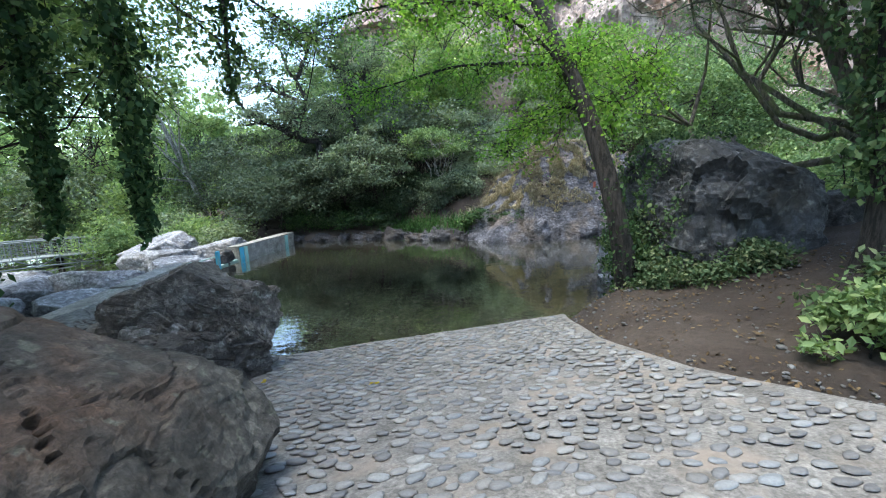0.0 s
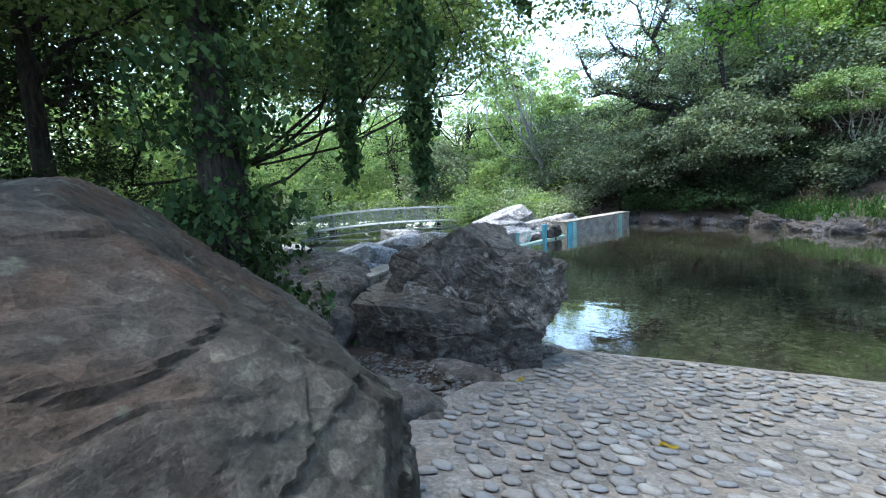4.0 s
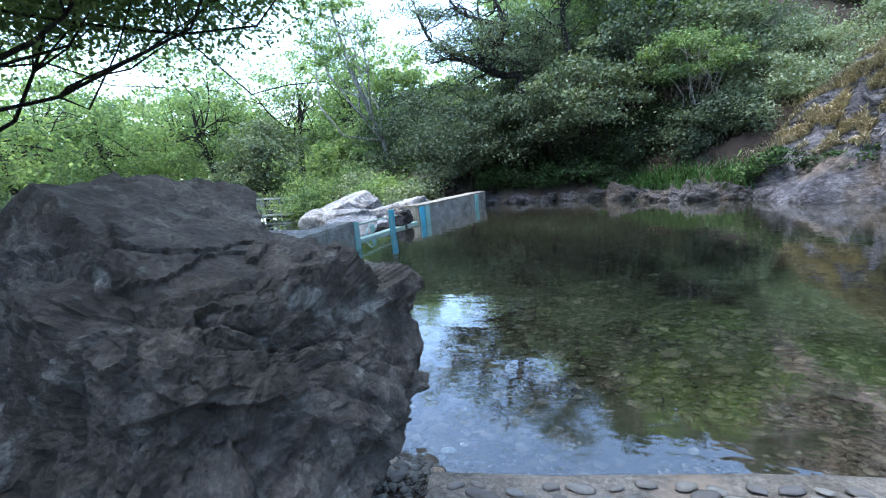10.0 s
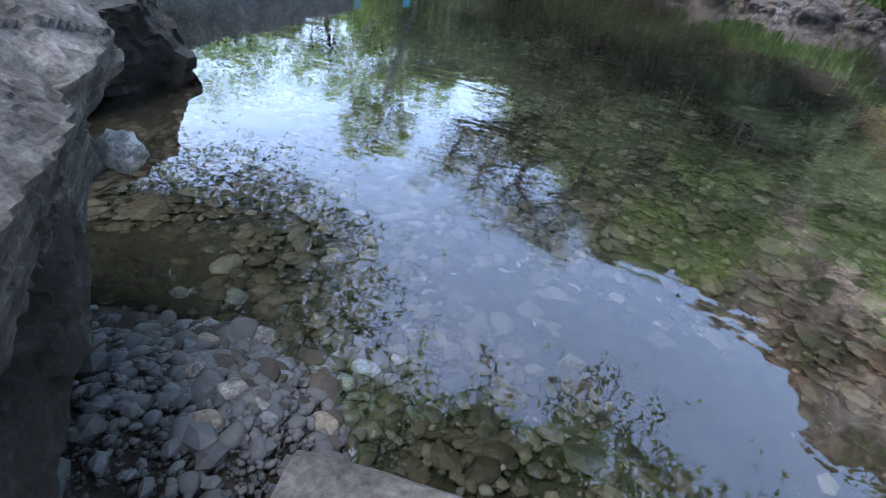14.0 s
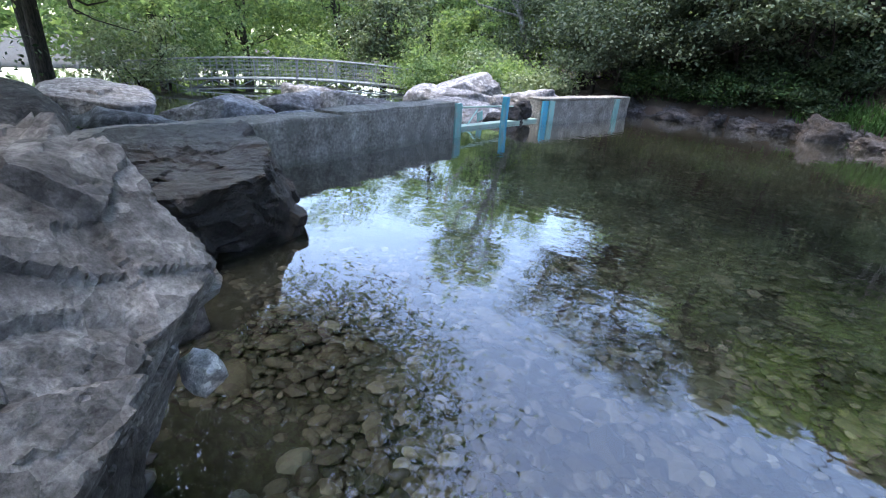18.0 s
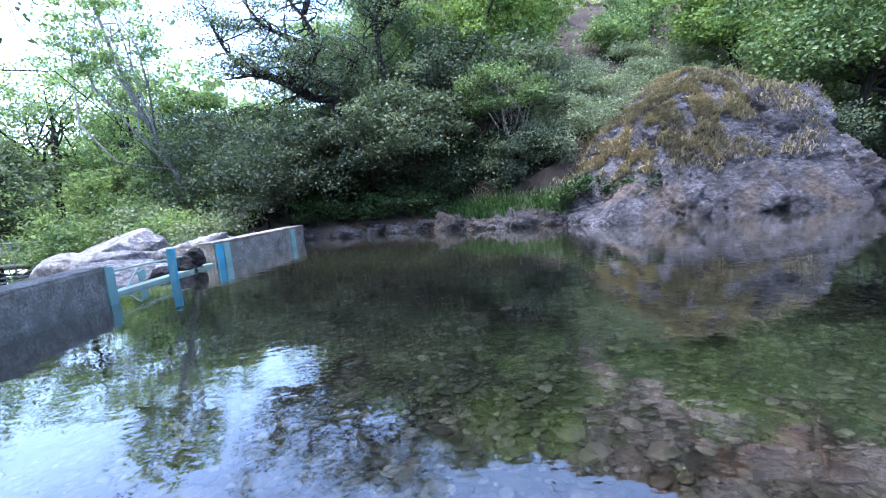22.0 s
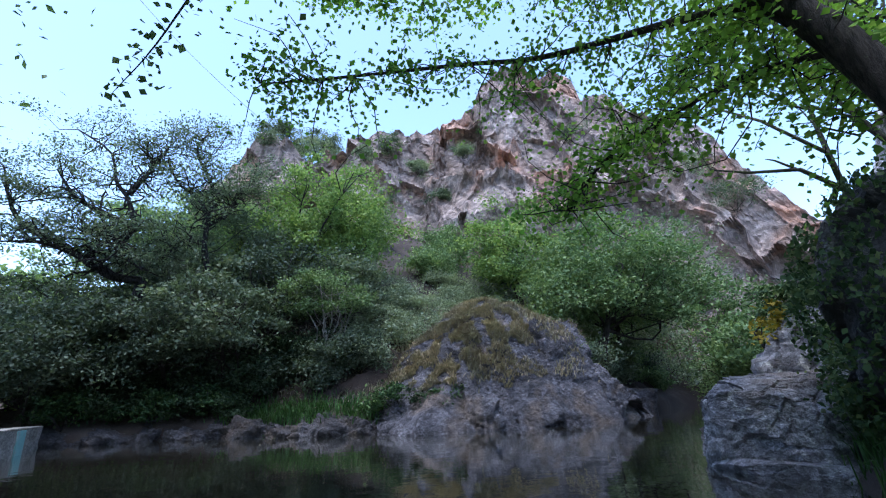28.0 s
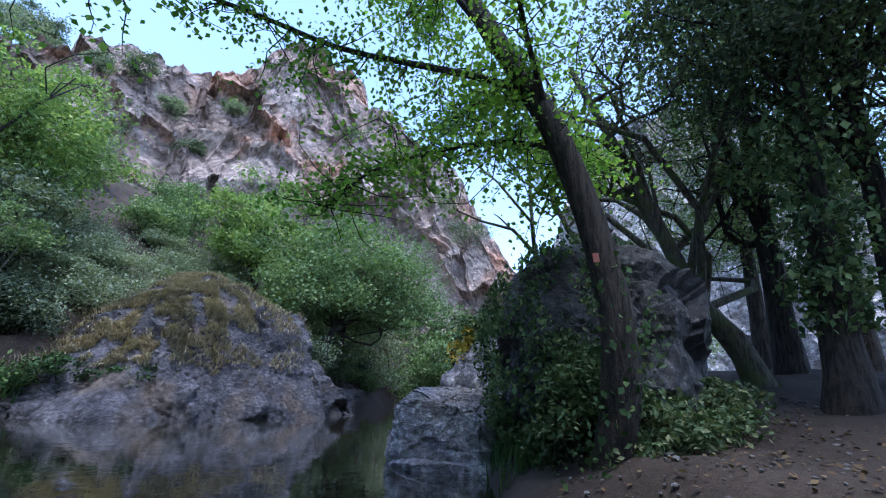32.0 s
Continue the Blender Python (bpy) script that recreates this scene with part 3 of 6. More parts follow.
# The big craggy boulder: an upper mass, a stepped shoulder towards the ramp, a slab that overhangs the pool.
boulder((-4.2, 7.45, 0.45), (2.0, 1.6, 1.2), "dark grey craggy boulder overhanging the pool's edge", DARK_ROCK,
        [(0.0, -1.0, 0.1, 1.24), (0.74, -0.66, 0.12, 1.27), (1.0, 0.1, -0.05, 1.42), (-0.05, -0.05, 1.0, 0.79), (-1.0, -0.1, 0.3, 1.7), (-0.1, 1.0, 0.0, 0.95), (-0.7, -0.7, 0.1, 1.7), (0.72, 0.69, 0.0, 0.84)], 21, -12, 0.06, 7, 0.05,
        extra=[rock_arrays((0.0, 0.05, 0.75), (1.5, 1.1, 1.0), [(0.0, -0.95, 0.3, 0.55), (-0.35, -0.1, 0.93, 0.8), (-0.9, 0.0, 0.43, 1.04), (0.45, 0.1, 0.89, 0.9), (0.95, 0.1, 0.3, 1.12), (0.0, 1.0, 0.25, 0.9), (0.72, 0.69, 0.1, 0.8)], 22, -12, 0.065, 7, 0.06),
               rock_arrays((0.85, -0.15, 0.8), (0.75, 0.75, 0.75), [(0.25, -0.15, 0.95, 0.5), (0.92, -0.15, 0.35, 0.48), (-0.1, -0.95, 0.2, 0.5), (-0.9, -0.2, 0.2, 0.45), (0.3, -0.6, -0.7, 0.55)], 24, -10, 0.1, 7, 0.08),
               rock_arrays((-0.1, 0.55, 0.15), (1.3, 1.2, 1.2), [(0.5, 0.42, 0.75, 0.87), (0.6, 0.7, -0.45, 0.58), (0.97, -0.2, 0.0, 0.93), (-0.3, 0.95, 0.0, 0.68), (-1.0, 0.0, 0.0, 0.9), (0.0, 0.0, 1.0, 0.75)], 23, -12, 0.035, 7, 0.05)], last=SLAB_ROCK)
boulder((-3.95, 8.74, 0.72), (0.09, 0.06, 0.065), "small white broken stone stuck on the boulder's edge", WHITE_STONE, [], 19, 5, 0.15, 3, 0.1, "stone")
boulder((-3.2, 2.7, 1.2), (2.2, 2.3, 1.75), "large smooth grey-brown boulder beside the cobbled ramp", BROWN_ROCK,
        [(0.8, 0.1, 0.6, 1.85), (0.25, 0.62, 0.74, 1.42), (0.2, 0.85, 0.48, 1.72), (0.45, 0.15, 0.88, 1.62), (0.1, -0.1, 1.0, 1.66), (0.75, 0.65, 0.05, 1.87)], 5, -4, 0.042, 7, 0.0)
boulder((-7.35, 10.05, 0.22), (1.35, 1.3, 0.85), "dark wet flat-topped boulder standing in the pool", WET_ROCK,
        [(0.05, -0.05, 1.0, 0.47), (0.97, 0.15, -0.2, 1.12), (0.2, -0.9, -0.3, 1.0)], 8, 3, 0.09, 6, 0.25)
boulder((-5.75, 9.05, 0.05), (0.5, 0.4, 0.35), "small dark rock wedged between two boulders", DARK_ROCK, [], 9, 7, 0.12, 5, 0.3)
boulder((-10.4, 8.4, 0.2), (2.7, 1.5, 1.15), "low flat dark boulder on the bank", DARK_ROCK, [(0.1, -0.1, 1.0, 0.75)], 31, 5, 0.1, 5, 0.3)
boulder((-7.9, 5.9, 0.95), (0.95, 0.7, 0.85), "angular pointed grey rock among ivy", DARK_ROCK, [(0.7, -0.5, 0.6, 0.4), (-0.8, -0.2, 0.5, 0.45)], 32, 6, 0.08, 5, 0.2)
boulder((-6.4, 5.75, 0.75), (0.6, 0.5, 0.45), "dark broken rock beside the path", DARK_ROCK, [], 33, 8, 0.1, 4, 0.2)
boulder((-5.6, 6.0, 0.7), (0.55, 0.42, 0.38), "dark broken rock beside the path", DARK_ROCK, [], 34, 8, 0.1, 4, 0.2)
boulder((-2.75, 4.9, 0.75), (0.55, 0.38, 0.24), "low mossy stone at the foot of the boulder", DARK_ROCK, [], 35, 6, 0.1, 4, 0.2)
boulder((-3.25, 6.15, 0.5), (0.62, 0.26, 0.18), "long flat stone lying in the gravel", DARK_ROCK, [], 36, 5, 0.08, 4, 0.2)
boulder((-3.0, 4.75, 0.78), (0.6, 0.45, 0.3), "angular grey stone beside the large boulder", DARK_ROCK, [], 37, 7, 0.1, 4, 0.2)
# The pale rock by the water and the dark one behind the tree.
boulder((6.2, 13.2, 0.5), (1.5, 1.35, 1.2), "pale grey lichen-spotted rock standing in the water", GREY_ROCK,
        [(-0.9, -0.42, 0.06, 1.12), (0.05, -1.0, 0.1, 0.9), (-0.15, -0.1, 1.0, 0.9), (-0.45, -0.3, 0.85, 1.05), (-0.55, -0.83, 0.1, 1.12)], 11, -10, 0.06, 7, 0.06,
        extra=[rock_arrays((-0.1, -0.05, -0.62), (1.55, 1.25, 0.42), [(-0.9, -0.42, 0.0, 1.28), (0.0, -1.0, 0.0, 1.02), (0.0, 0.0, 1.0, 0.3)], 12, -8, 0.08, 7, 0.05)])
boulder((7.1, 13.3, 1.5), (0.95, 0.9, 1.1), "upright grey rock behind the pale one", GREY_ROCK, [(-0.8, -0.3, 0.4, 0.55)], 13, 6, 0.1, 5, 0.3)
boulder((6.4, 10.5, 2.0), (2.15, 1.65, 2.0), "tall dark boulder behind the leaning tree", BLUE_ROCK,
        [(0.0, 0.0, 1.0, 1.8), (0.6, -0.75, 0.1, 1.75), (0.1, -1.0, 0.0, 1.45), (0.9, -0.2, -0.1, 1.85), (-1.0, -0.25, 0.15, 1.75)], 14, 2, 0.09, 6, 0.1)
boulder((9.6, 11.0, 1.7), (1.0, 0.9, 0.75), "dark boulder in the shade behind the tall one", BLUE_ROCK, [], 15, 6, 0.1, 5, 0.2)

# Rocks in the stream below the dam: low tilted slabs.
for x, y, z, a, b, c, s in [(-13.0, 11.8, -0.25, 1.8, 1.3, 0.8, 41), (-15.8, 14.6, -0.35, 2.0, 1.5, 0.9, 42), (-16.4, 17.2, -0.3, 1.7, 1.5, 0.8, 43),
                            (-13.6, 18.4, -0.25, 2.1, 1.5, 0.8, 44), (-12.2, 15.4, -0.35, 1.4, 1.2, 0.6, 45), (-11.5, 20.4, -0.3, 1.5, 1.2, 0.8, 46),
                            (-13.4, 22.6, -0.2, 2.2, 1.6, 0.95, 47), (-11.6, 24.2, 0.0, 1.7, 1.2, 0.9, 48), (-15.5, 25.5, 0.1, 2.2, 1.7, 1.0, 49),
                            (-18.5, 20.0, -0.4, 1.8, 1.4, 0.9, 50), (-19.5, 13.0, -0.3, 2.0, 1.5, 0.8, 51), (-13.8, 8.8, -0.1, 1.5, 1.1, 0.7, 52), (-11.6, 12.2, -0.4, 1.1, 0.9, 0.55, 53)]:
    boulder((x, y, z), (a, b, c), "pale water-worn rock slab in the stream below the dam", STREAM_ROCK, [(0.25 * math.sin(s), 0.3 * math.cos(s * 2), 1.0, c * 0.6), (math.sin(s * 3), math.cos(s * 3), 0.2, a * 0.7)], s, 2, 0.09, 5, 0.3, "river_rock", "rocks below the dam")
for x, y, z, a, b, c, s in [(-9.6, 20.15, 0.15, 0.35, 0.3, 0.3, 54), (-9.95, 19.75, 0.05, 0.35, 0.3, 0.25, 55), (-9.45, 20.45, 0.35, 0.3, 0.25, 0.25, 56)]:
    boulder((x, y, z), (a, b, c), "dark stone piled beside the sluice wall", SHORE_ROCK, [], s, 5, 0.12, 4, 0.2, "river_rock", "stones piled at the sluice")
# Rocks along the foot of the far bank.
rng = np.random.default_rng(60)
for n in range(17):
    x = -8.3 + n * 0.72 + rng.uniform(-0.2, 0.2)
    y = float(far_shore(x)) + rng.uniform(0.15, 0.5)
    a, b, c = rng.uniform(0.7, 1.15), rng.uniform(0.55, 0.8), rng.uniform(0.4, 0.72) * (1.2 if x > -2.5 else 1.0)
    boulder((x, y, -0.06), (a, b, c), "dark bluish broken rock at the foot of the far bank", SHORE_ROCK, [(0.1, -0.3, 1.0, c * 0.8)], 60 + n, 7, 0.2, 5, 0.5, "bank_rock", "rocks along the far bank")

# The grey outcrop that dips into the pool, with a hollow at the waterline.
outcrop = thing("rock_outcrop", (6.6, 24.6, 0.8), "bluish grey craggy rock outcrop dipping into the pool", "rock")
OUTCROP = [rock_arrays((0, 0, 0), (5.6, 3.4, 5.0), [(0.0, -0.88, 0.47, 2.0), (0.0, -0.7, 0.7, 2.35), (0.62, -0.1, 0.78, 4.0), (-0.6, -0.3, 0.74, 2.9), (0.0, 0.0, 1.0, 4.0)], 71, 2, 0.07, 7, 0.05, 0.6),
           rock_arrays((4.2, -0.7, -0.6), (2.4, 1.7, 1.9), [(0.6, -0.3, 0.75, 1.25), (0.0, -1.0, 0.3, 1.15)], 72, 4, 0.12, 6, 0.15, 0.7, [(0.75, -1.2, 0.0, 0.62), (1.2, -1.0, -0.05, 0.45)]),
           rock_arrays((-3.5, -1.1, -0.7), (1.8, 1.0, 1.3), [(0, -0.85, 0.5, 0.8)], 73, 5, 0.16, 6, 0.05, 0.7),
           rock_arrays((-1.8, -1.9, -0.75), (0.95, 0.9, 1.5), [(-0.5, -0.6, 0.5, 0.8)], 76, 5, 0.2, 5, 0.2),
           rock_arrays((1.9, -0.7, 2.0), (1.1, 0.8, 1.4), [(0.3, -0.8, 0.4, 0.6)], 77, 6, 0.18, 5, 0.2),
           rock_arrays((3.1, -0.1, 2.3), (0.7, 0.7, 1.0), [(0.0, -0.8, 0.5, 0.45)], 78, 6, 0.2, 5, 0.2),
           rock_arrays((-0.9, -1.3, 1.2), (0.65, 0.6, 0.7), [(0.0, -0.8, 0.5, 0.4)], 79, 6, 0.2, 5, 0.2)]
for v, f in OUTCROP:
    mesh_obj("rock_mass", v, f, BANK_ROCK, outcrop, True)
OUTCROP = joined(OUTCROP)
boulder((11.3, 23.4, 0.1), (0.75, 0.5, 0.42), "dark stone in the mouth of the hollow at the waterline", DARK_ROCK, [], 75, 6, 0.1, 4, 0.2, "bank_rock")
boulder((14.0, 26.3, 0.4), (2.4, 1.1, 0.9), "brown rock ledge at the river bend", BANK_ROCK, [(0, 0, 1, 0.6)], 74, 6, 0.12, 5, 0.5, "rock_ledge")


# ---- cliffs ----
def cliff(name, spot, radius, bearings, tops, feet, depth, label, mat, seed):
    """A curved rock wall about a spot in the plan; ribs, ledges and overhangs come from noise."""
    na, nh = len(bearings), 100
    aa = np.radians(np.asarray(bearings))[:, None] * np.ones((1, nh))
    t = np.linspace(0, 1, nh)[None, :] * np.ones((na, 1))
    top, foot = np.asarray(tops)[:, None], np.asarray(feet)[:, None]
    z = foot + (top - foot) * t ** 0.9
    r = radius + depth * t
    x, y = spot[0] + r * np.sin(aa), spot[1] + r * np.cos(aa)
    sx = aa * radius
    ribs = fbm(sx, z * 0.35, seed, 2, 0.16)
    fine = fbm(sx + z * 0.6, z * 1.2, seed + 19, 3, 1.2)
    mid = fbm(sx + z * 0.5, z * 0.8, seed + 9, 2, 0.5)
    push = 1.6 * ribs + 0.1 * fine
    # broken blocks in three sizes, tilted along the beds
    for scale, w in ((0.15, 3.0), (0.4, 1.3), (1.0, 0.28)):
        flat = push.reshape(-1)
        for n, (u, h) in enumerate(zip((sx + 0.32 * z).ravel(), (z - 0.2 * sx).ravel())):
            c = Vector((u * scale + 0.2 * mid.flat[n], seed, h * scale * 0.48))
            dist, spots = noise.voronoi(c)
            tilt = noise.cell_vector(spots[0] * 5.3)
            flat[n] += w * ((tilt[0] - 0.5) + (c - spots[0]).dot(tilt - Vector((0.5, 0.5, 0.8))) - 0.35 * max(0.0, 1 - (dist[1] - dist[0]) / 0.09))
    r = r + push
    x, y = spot[0] + r * np.sin(aa), spot[1] + r * np.cos(aa)
    z = z + 0.8 * mid * t + 0.4 * fine * t
    back = np.stack([spot[0] + (r[:, -1] + 9) * np.sin(aa[:, 0]), spot[1] + (r[:, -1] + 9) * np.cos(aa[:, 0]), z[:, -1] - 7.0], -1)
    v = np.concatenate([np.stack([x, y, z], -1), back[:, None]], 1)
    k = nh + 1
    i, j = np.meshgrid(np.arange(na - 1), np.arange(k - 1), indexing="ij")
    f = np.stack([i * k + j, (i + 1) * k + j, (i + 1) * k + j + 1, i * k + j + 1], -1).reshape(-1, 4)
    ob = mesh_obj(name, v.reshape(-1, 3), f, mat, None, False)
    return tagged(ob, label, "cliff", kind="structure")


bearings = np.linspace(-10, 66, 300)
tops = np.interp(bearings, [-10, -7, -3, 0.5, 3, 6, 12.5, 21, 25.5, 29.5, 34.5, 39, 41.5, 47, 50.5, 54, 55.5, 57.5, 62, 66],
                 [19, 22, 26.2, 26.6, 24, 25.2, 28.9, 29.8, 30.8, 36, 36.2, 34.4, 31, 27.4, 25.6, 24, 22, 18.6, 14, 10])
cliff("cliff", (-2.0, 8.2), 37.5, bearings, tops, np.interp(bearings, [-10, 35, 48, 66], [10.0, 10.0, 2.0, 0.0]), 8.5, "reddish grey craggy cliff above the wooded bank", CLIFF_ROCK, 3.0)
bearings = np.linspace(66, 100, 90)
tops = np.interp(bearings, [66, 70, 78, 88, 100], [11, 19, 25, 24, 20])
cliff("cliff", (-2.0, 8.2), 33.0, bearings, tops, 0.0 * bearings, 6.0, "pale grey cliff behind the trees on the near bank", CLIFF_PALE, 40.0)

# ---- dam and sluice ----
dam = thing("dam", (-8.55, 9.3, 0), "low pebbly concrete dam wall with a painted sluice opening", "dam", turn=radians(6.3))


def rough_block(lo, hi, seed, step=0.16, amp=0.02):
    """A cast block with worn, slightly uneven faces."""
    bm = bmesh.new()
    box(bm, lo, hi, 0.05)
    size = [hi[k] - lo[k] for k in range(3)]
    axis = max(range(3), key=lambda a: size[a])
    for s in np.arange(lo[axis] + step, hi[axis] - step / 2, step):
        co, no = [0, 0, 0], [0, 0, 0]
        co[axis], no[axis] = s, 1
        bmesh.ops.bisect_plane(bm, geom=bm.verts[:] + bm.edges[:] + bm.faces[:], plane_co=co, plane_no=no)
    for s in np.arange(lo[2] + 0.3, hi[2] - 0.1, 0.2):
        bmesh.ops.bisect_plane(bm, geom=bm.verts[:] + bm.edges[:] + bm.faces[:], plane_co=(0, 0, s), plane_no=(0, 0, 1))
    for v in bm.verts:
        q = v.co * 2.3 + Vector((seed, seed * 2, 0))
        v.co += Vector((noise.noise(q), noise.noise(q + Vector((9, 0, 0))), noise.noise(q + Vector((0, 9, 0))))) * amp * 1.8
    return bm


part("wall", rough_block((-0.68, 0.0, -1.3), (0.0, 8.12, 0.62), 1.0), CONCRETE, dam, "pebbly concrete wall with a worn top")
part("crest", rough_block((-0.7, 4.2, 0.6), (-0.02, 8.08, 0.66), 6.0, 0.3, 0.012), CONCRETE, dam, "smooth light cement crest")
right = part("wall", rough_block((-0.55, 0.0, -1.3), (0.0, 5.2, 0.6), 2.0), CONCRETE, dam, "pale plastered concrete wall")
right.location, right.rotation_euler = (0.62, 11.83, 0), (0, 0, radians(-16.7))
crest = part("crest", rough_block((-0.58, 0.0, 0.58), (0.03, 5.2, 0.65), 3.0, 0.3, 0.01), CONCRETE, dam, "pale cement crest")
crest.location, crest.rotation_euler = (0.62, 11.83, 0), (0, 0, radians(-16.7))


def strip(parent, name, lo, hi, mat, at=(0, 0, 0), turn=0.0, label="", tilt=0.0):
    bm = bmesh.new()
    box(bm, lo, hi, 0.008)
    ob = part(name, bm, mat, parent, label)
    ob.location, ob.rotation_euler = at, (tilt, 0, turn)
    return ob


strip(dam, "gate_guide", (0.004, -0.26, -0.9), (0.05, 0.0, 0.63), TEAL, (0.0, 8.13, 0), 0, "faded teal painted gate guide")
strip(dam, "gate_guide", (-0.5, 0.0, -0.9), (0.05, 0.03, 0.6), TEAL, (0.0, 8.135, 0), 0, "faded teal painted gate guide")
for off, w, mat in ((0.02, 0.26, BLUE), (0.34, 0.26, TEAL), (4.1, 0.3, TEAL)):
    strip(dam, "gate_guide", (0.004, off, -0.9), (0.06, off + w, 0.58), mat, (0.62, 11.83, 0), radians(-16.7), "painted gate guide on the wall")
strip(dam, "sill_beam", (-0.3, 0.0, -0.12), (0.0, 3.62, 0.07), SILL, (-0.02, 8.17, 0), radians(-9.5), "pale green sill beam at the waterline")
strip(dam, "post", (-0.07, -0.08, -0.4), (0.07, 0.08, 0.74), BLUE, (0.36, 9.87, 0), 0, "blue painted steel gate post", radians(-3))
v, f = tube_arrays([(-0.2, 8.15, 0.5), (0.0, 9.9, 0.46), (0.35, 11.75, 0.4)], [0.025] * 3, 6)
mesh_obj("pipe", v, f, SILL, dam, True, "thin pale pipe across the opening")
v, f = tube_arrays([(-0.1, 8.7, 0.05), (-0.2, 9.4, 0.4)], [0.02] * 2, 6)
mesh_obj("brace", v, f, TEAL, dam, True, "thin teal brace")
strip(dam, "gate_plate", (-0.03, -0.14, 0.0), (0.0, 0.14, 0.24), TEAL, (-0.15, 9.5, 0.1), 0, "small teal gate plate", radians(10))

# ---- railing of the steps behind the dam ----
rail = thing("stair_railing", (-19.2, 32.2, 0.35), "grey steel railing beside steps among the rocks", "railing", turn=radians(35))
for n in range(7):
    bm = bmesh.new()
    box(bm, (n * 0.35 - 0.02, -0.02, -0.4), (n * 0.35 + 0.02, 0.02, 0.85 - n * 0.07), 0.004)
    part("baluster", bm, STEEL, rail)
bm = bmesh.new()
box(bm, (-0.05, -0.035, 0.0), (2.3, 0.035, 0.06), 0.01)
bar = part("handrail", bm, STEEL, rail)
bar.location, bar.rotation_euler = (0, 0, 0.83), (0, radians(11), 0)

# ---- arched footbridge ----
bridge = thing("footbridge", (-24.4, 23.9, 0.0), "grey steel lattice footbridge with mesh railings, slightly arched", "bridge", turn=radians(53))
HALF = 8.5


def arch(x):
    return 0.15 - 0.75 * (x / HALF) ** 2 * 0.7


for side in (-0.75, 0.75):
    for z0, z1, nm in ((-0.52, -0.44, "lower_chord"), (-0.06, 0.03, "upper_chord"), (0.92, 0.98, "handrail")):
        xs = np.linspace(-HALF, HALF, 18)
        v, f = tube_arrays([(x, side, arch(x) + (z0 + z1) / 2) for x in xs], [0.045] * 18, 6)
        mesh_obj(nm, v, f, STEEL, bridge)
    for n in range(17):
        a, b = -HALF + n * 1.0, -HALF + n * 1.0 + 1.0
        v, f = tube_arrays([(a, side, arch(a) - 0.48), (b, side, arch(b) - 0.02)] if n % 2 else [(a, side, arch(a) - 0.02), (b, side, arch(b) - 0.48)], [0.028] * 2, 5)
        mesh_obj("lattice_bar", v, f, STEEL, bridge)
        v, f = tube_arrays([(a, side, arch(a) - 0.5), (a, side, arch(a) + 0.95)], [0.028] * 2, 5)
        mesh_obj("rail_post", v, f, STEEL, bridge)
    wires = []
    for n in range(56):
        x = -HALF + n * 2 * HALF / 55
        wires.append(tube_arrays([(x, side, arch(x)), (x, side, arch(x) + 0.94)], [0.011] * 2, 4))
    for z in (0.2, 0.4, 0.6, 0.78):
        xs = np.linspace(-HALF, HALF, 14)
        wires.append(tube_arrays([(x, side, arch(x) + z) for x in xs], [0.01] * 14, 4))
    v, f = joined(wires)
    mesh_obj("mesh_panel", v, f, STEEL, bridge)
bm = bmesh.new()
xs = np.linspace(-HALF, HALF, 18)
rows = [[bm.verts.new((x, s, arch(x) + h)) for x in xs] for s, h in ((-0.72, 0), (0.72, 0), (0.72, -0.06), (-0.72, -0.06))]
for r in range(4):
    for c in range(17):
        bm.faces.new((rows[r][c], rows[r][c + 1], rows[(r + 1) % 4][c + 1], rows[(r + 1) % 4][c]))
part("deck", bm, STEEL, bridge)
for x in (-5.2, 4.8):
    for side in (-0.6, 0.6):
        v, f = tube_arrays([(x, side, -2.0), (x, side, arch(x) - 0.5)], [0.1, 0.1], 8)
        mesh_obj("pier", v, f, STEEL, bridge)


# ---- plants ----
def leaf_quads(centres, size, rng, droop=0.0, narrow=0.55, flat=0.35):
    """Small four-cornered leaves at the given places, each turned at random."""
    n = len(centres)
    nrm = rng.normal(size=(n, 3))
    nrm[:, 2] = np.abs(nrm[:, 2]) + flat
    nrm /= np.linalg.norm(nrm, axis=1)[:, None]
    a = np.cross(nrm, rng.normal(size=(n, 3)))
    a /= np.linalg.norm(a, axis=1)[:, None] + 1e-9
    a[:, 2] -= droop
    b = np.cross(nrm, a)
    s = size * rng.uniform(0.6, 1.35, n)[:, None]
    c = np.asarray(centres)
    v = np.stack([c - a * s, c + b * s * narrow - a * s * 0.1 + nrm * s * 0.12, c + a * s, c - b * s * narrow - a * s * 0.1 + nrm * s * 0.12], 1)
    return v.reshape(-1, 3), np.arange(4 * n).reshape(-1, 4)


def clump_points(centre, radii, clumps, per, rng, spread=0.2, shell=0.55, low=-0.6):
    """Places for leaves: clumps within an uneven egg, thicker towards its outside, with gaps between."""
    d = rng.normal(size=(clumps, 3))
    d /= np.linalg.norm(d, axis=1)[:, None]
    d[:, 2] = np.maximum(d[:, 2], low)
    lump = 0.75 + 0.5 * rng.random(clumps)
    r = shell + (1 - shell) * rng.random(clumps) ** 0.7
    cen = np.asarray(centre) + d * (r * lump)[:, None] * np.asarray(radii)
    w = rng.uniform(0.55, 1.45, clumps)[:, None, None] * spread * np.mean(radii)
    pts = cen[:, None] + rng.normal(size=(clumps, per, 3)) * w * np.array([1.0, 1.0, 0.45])
    return cen, pts.reshape(-1, 3)


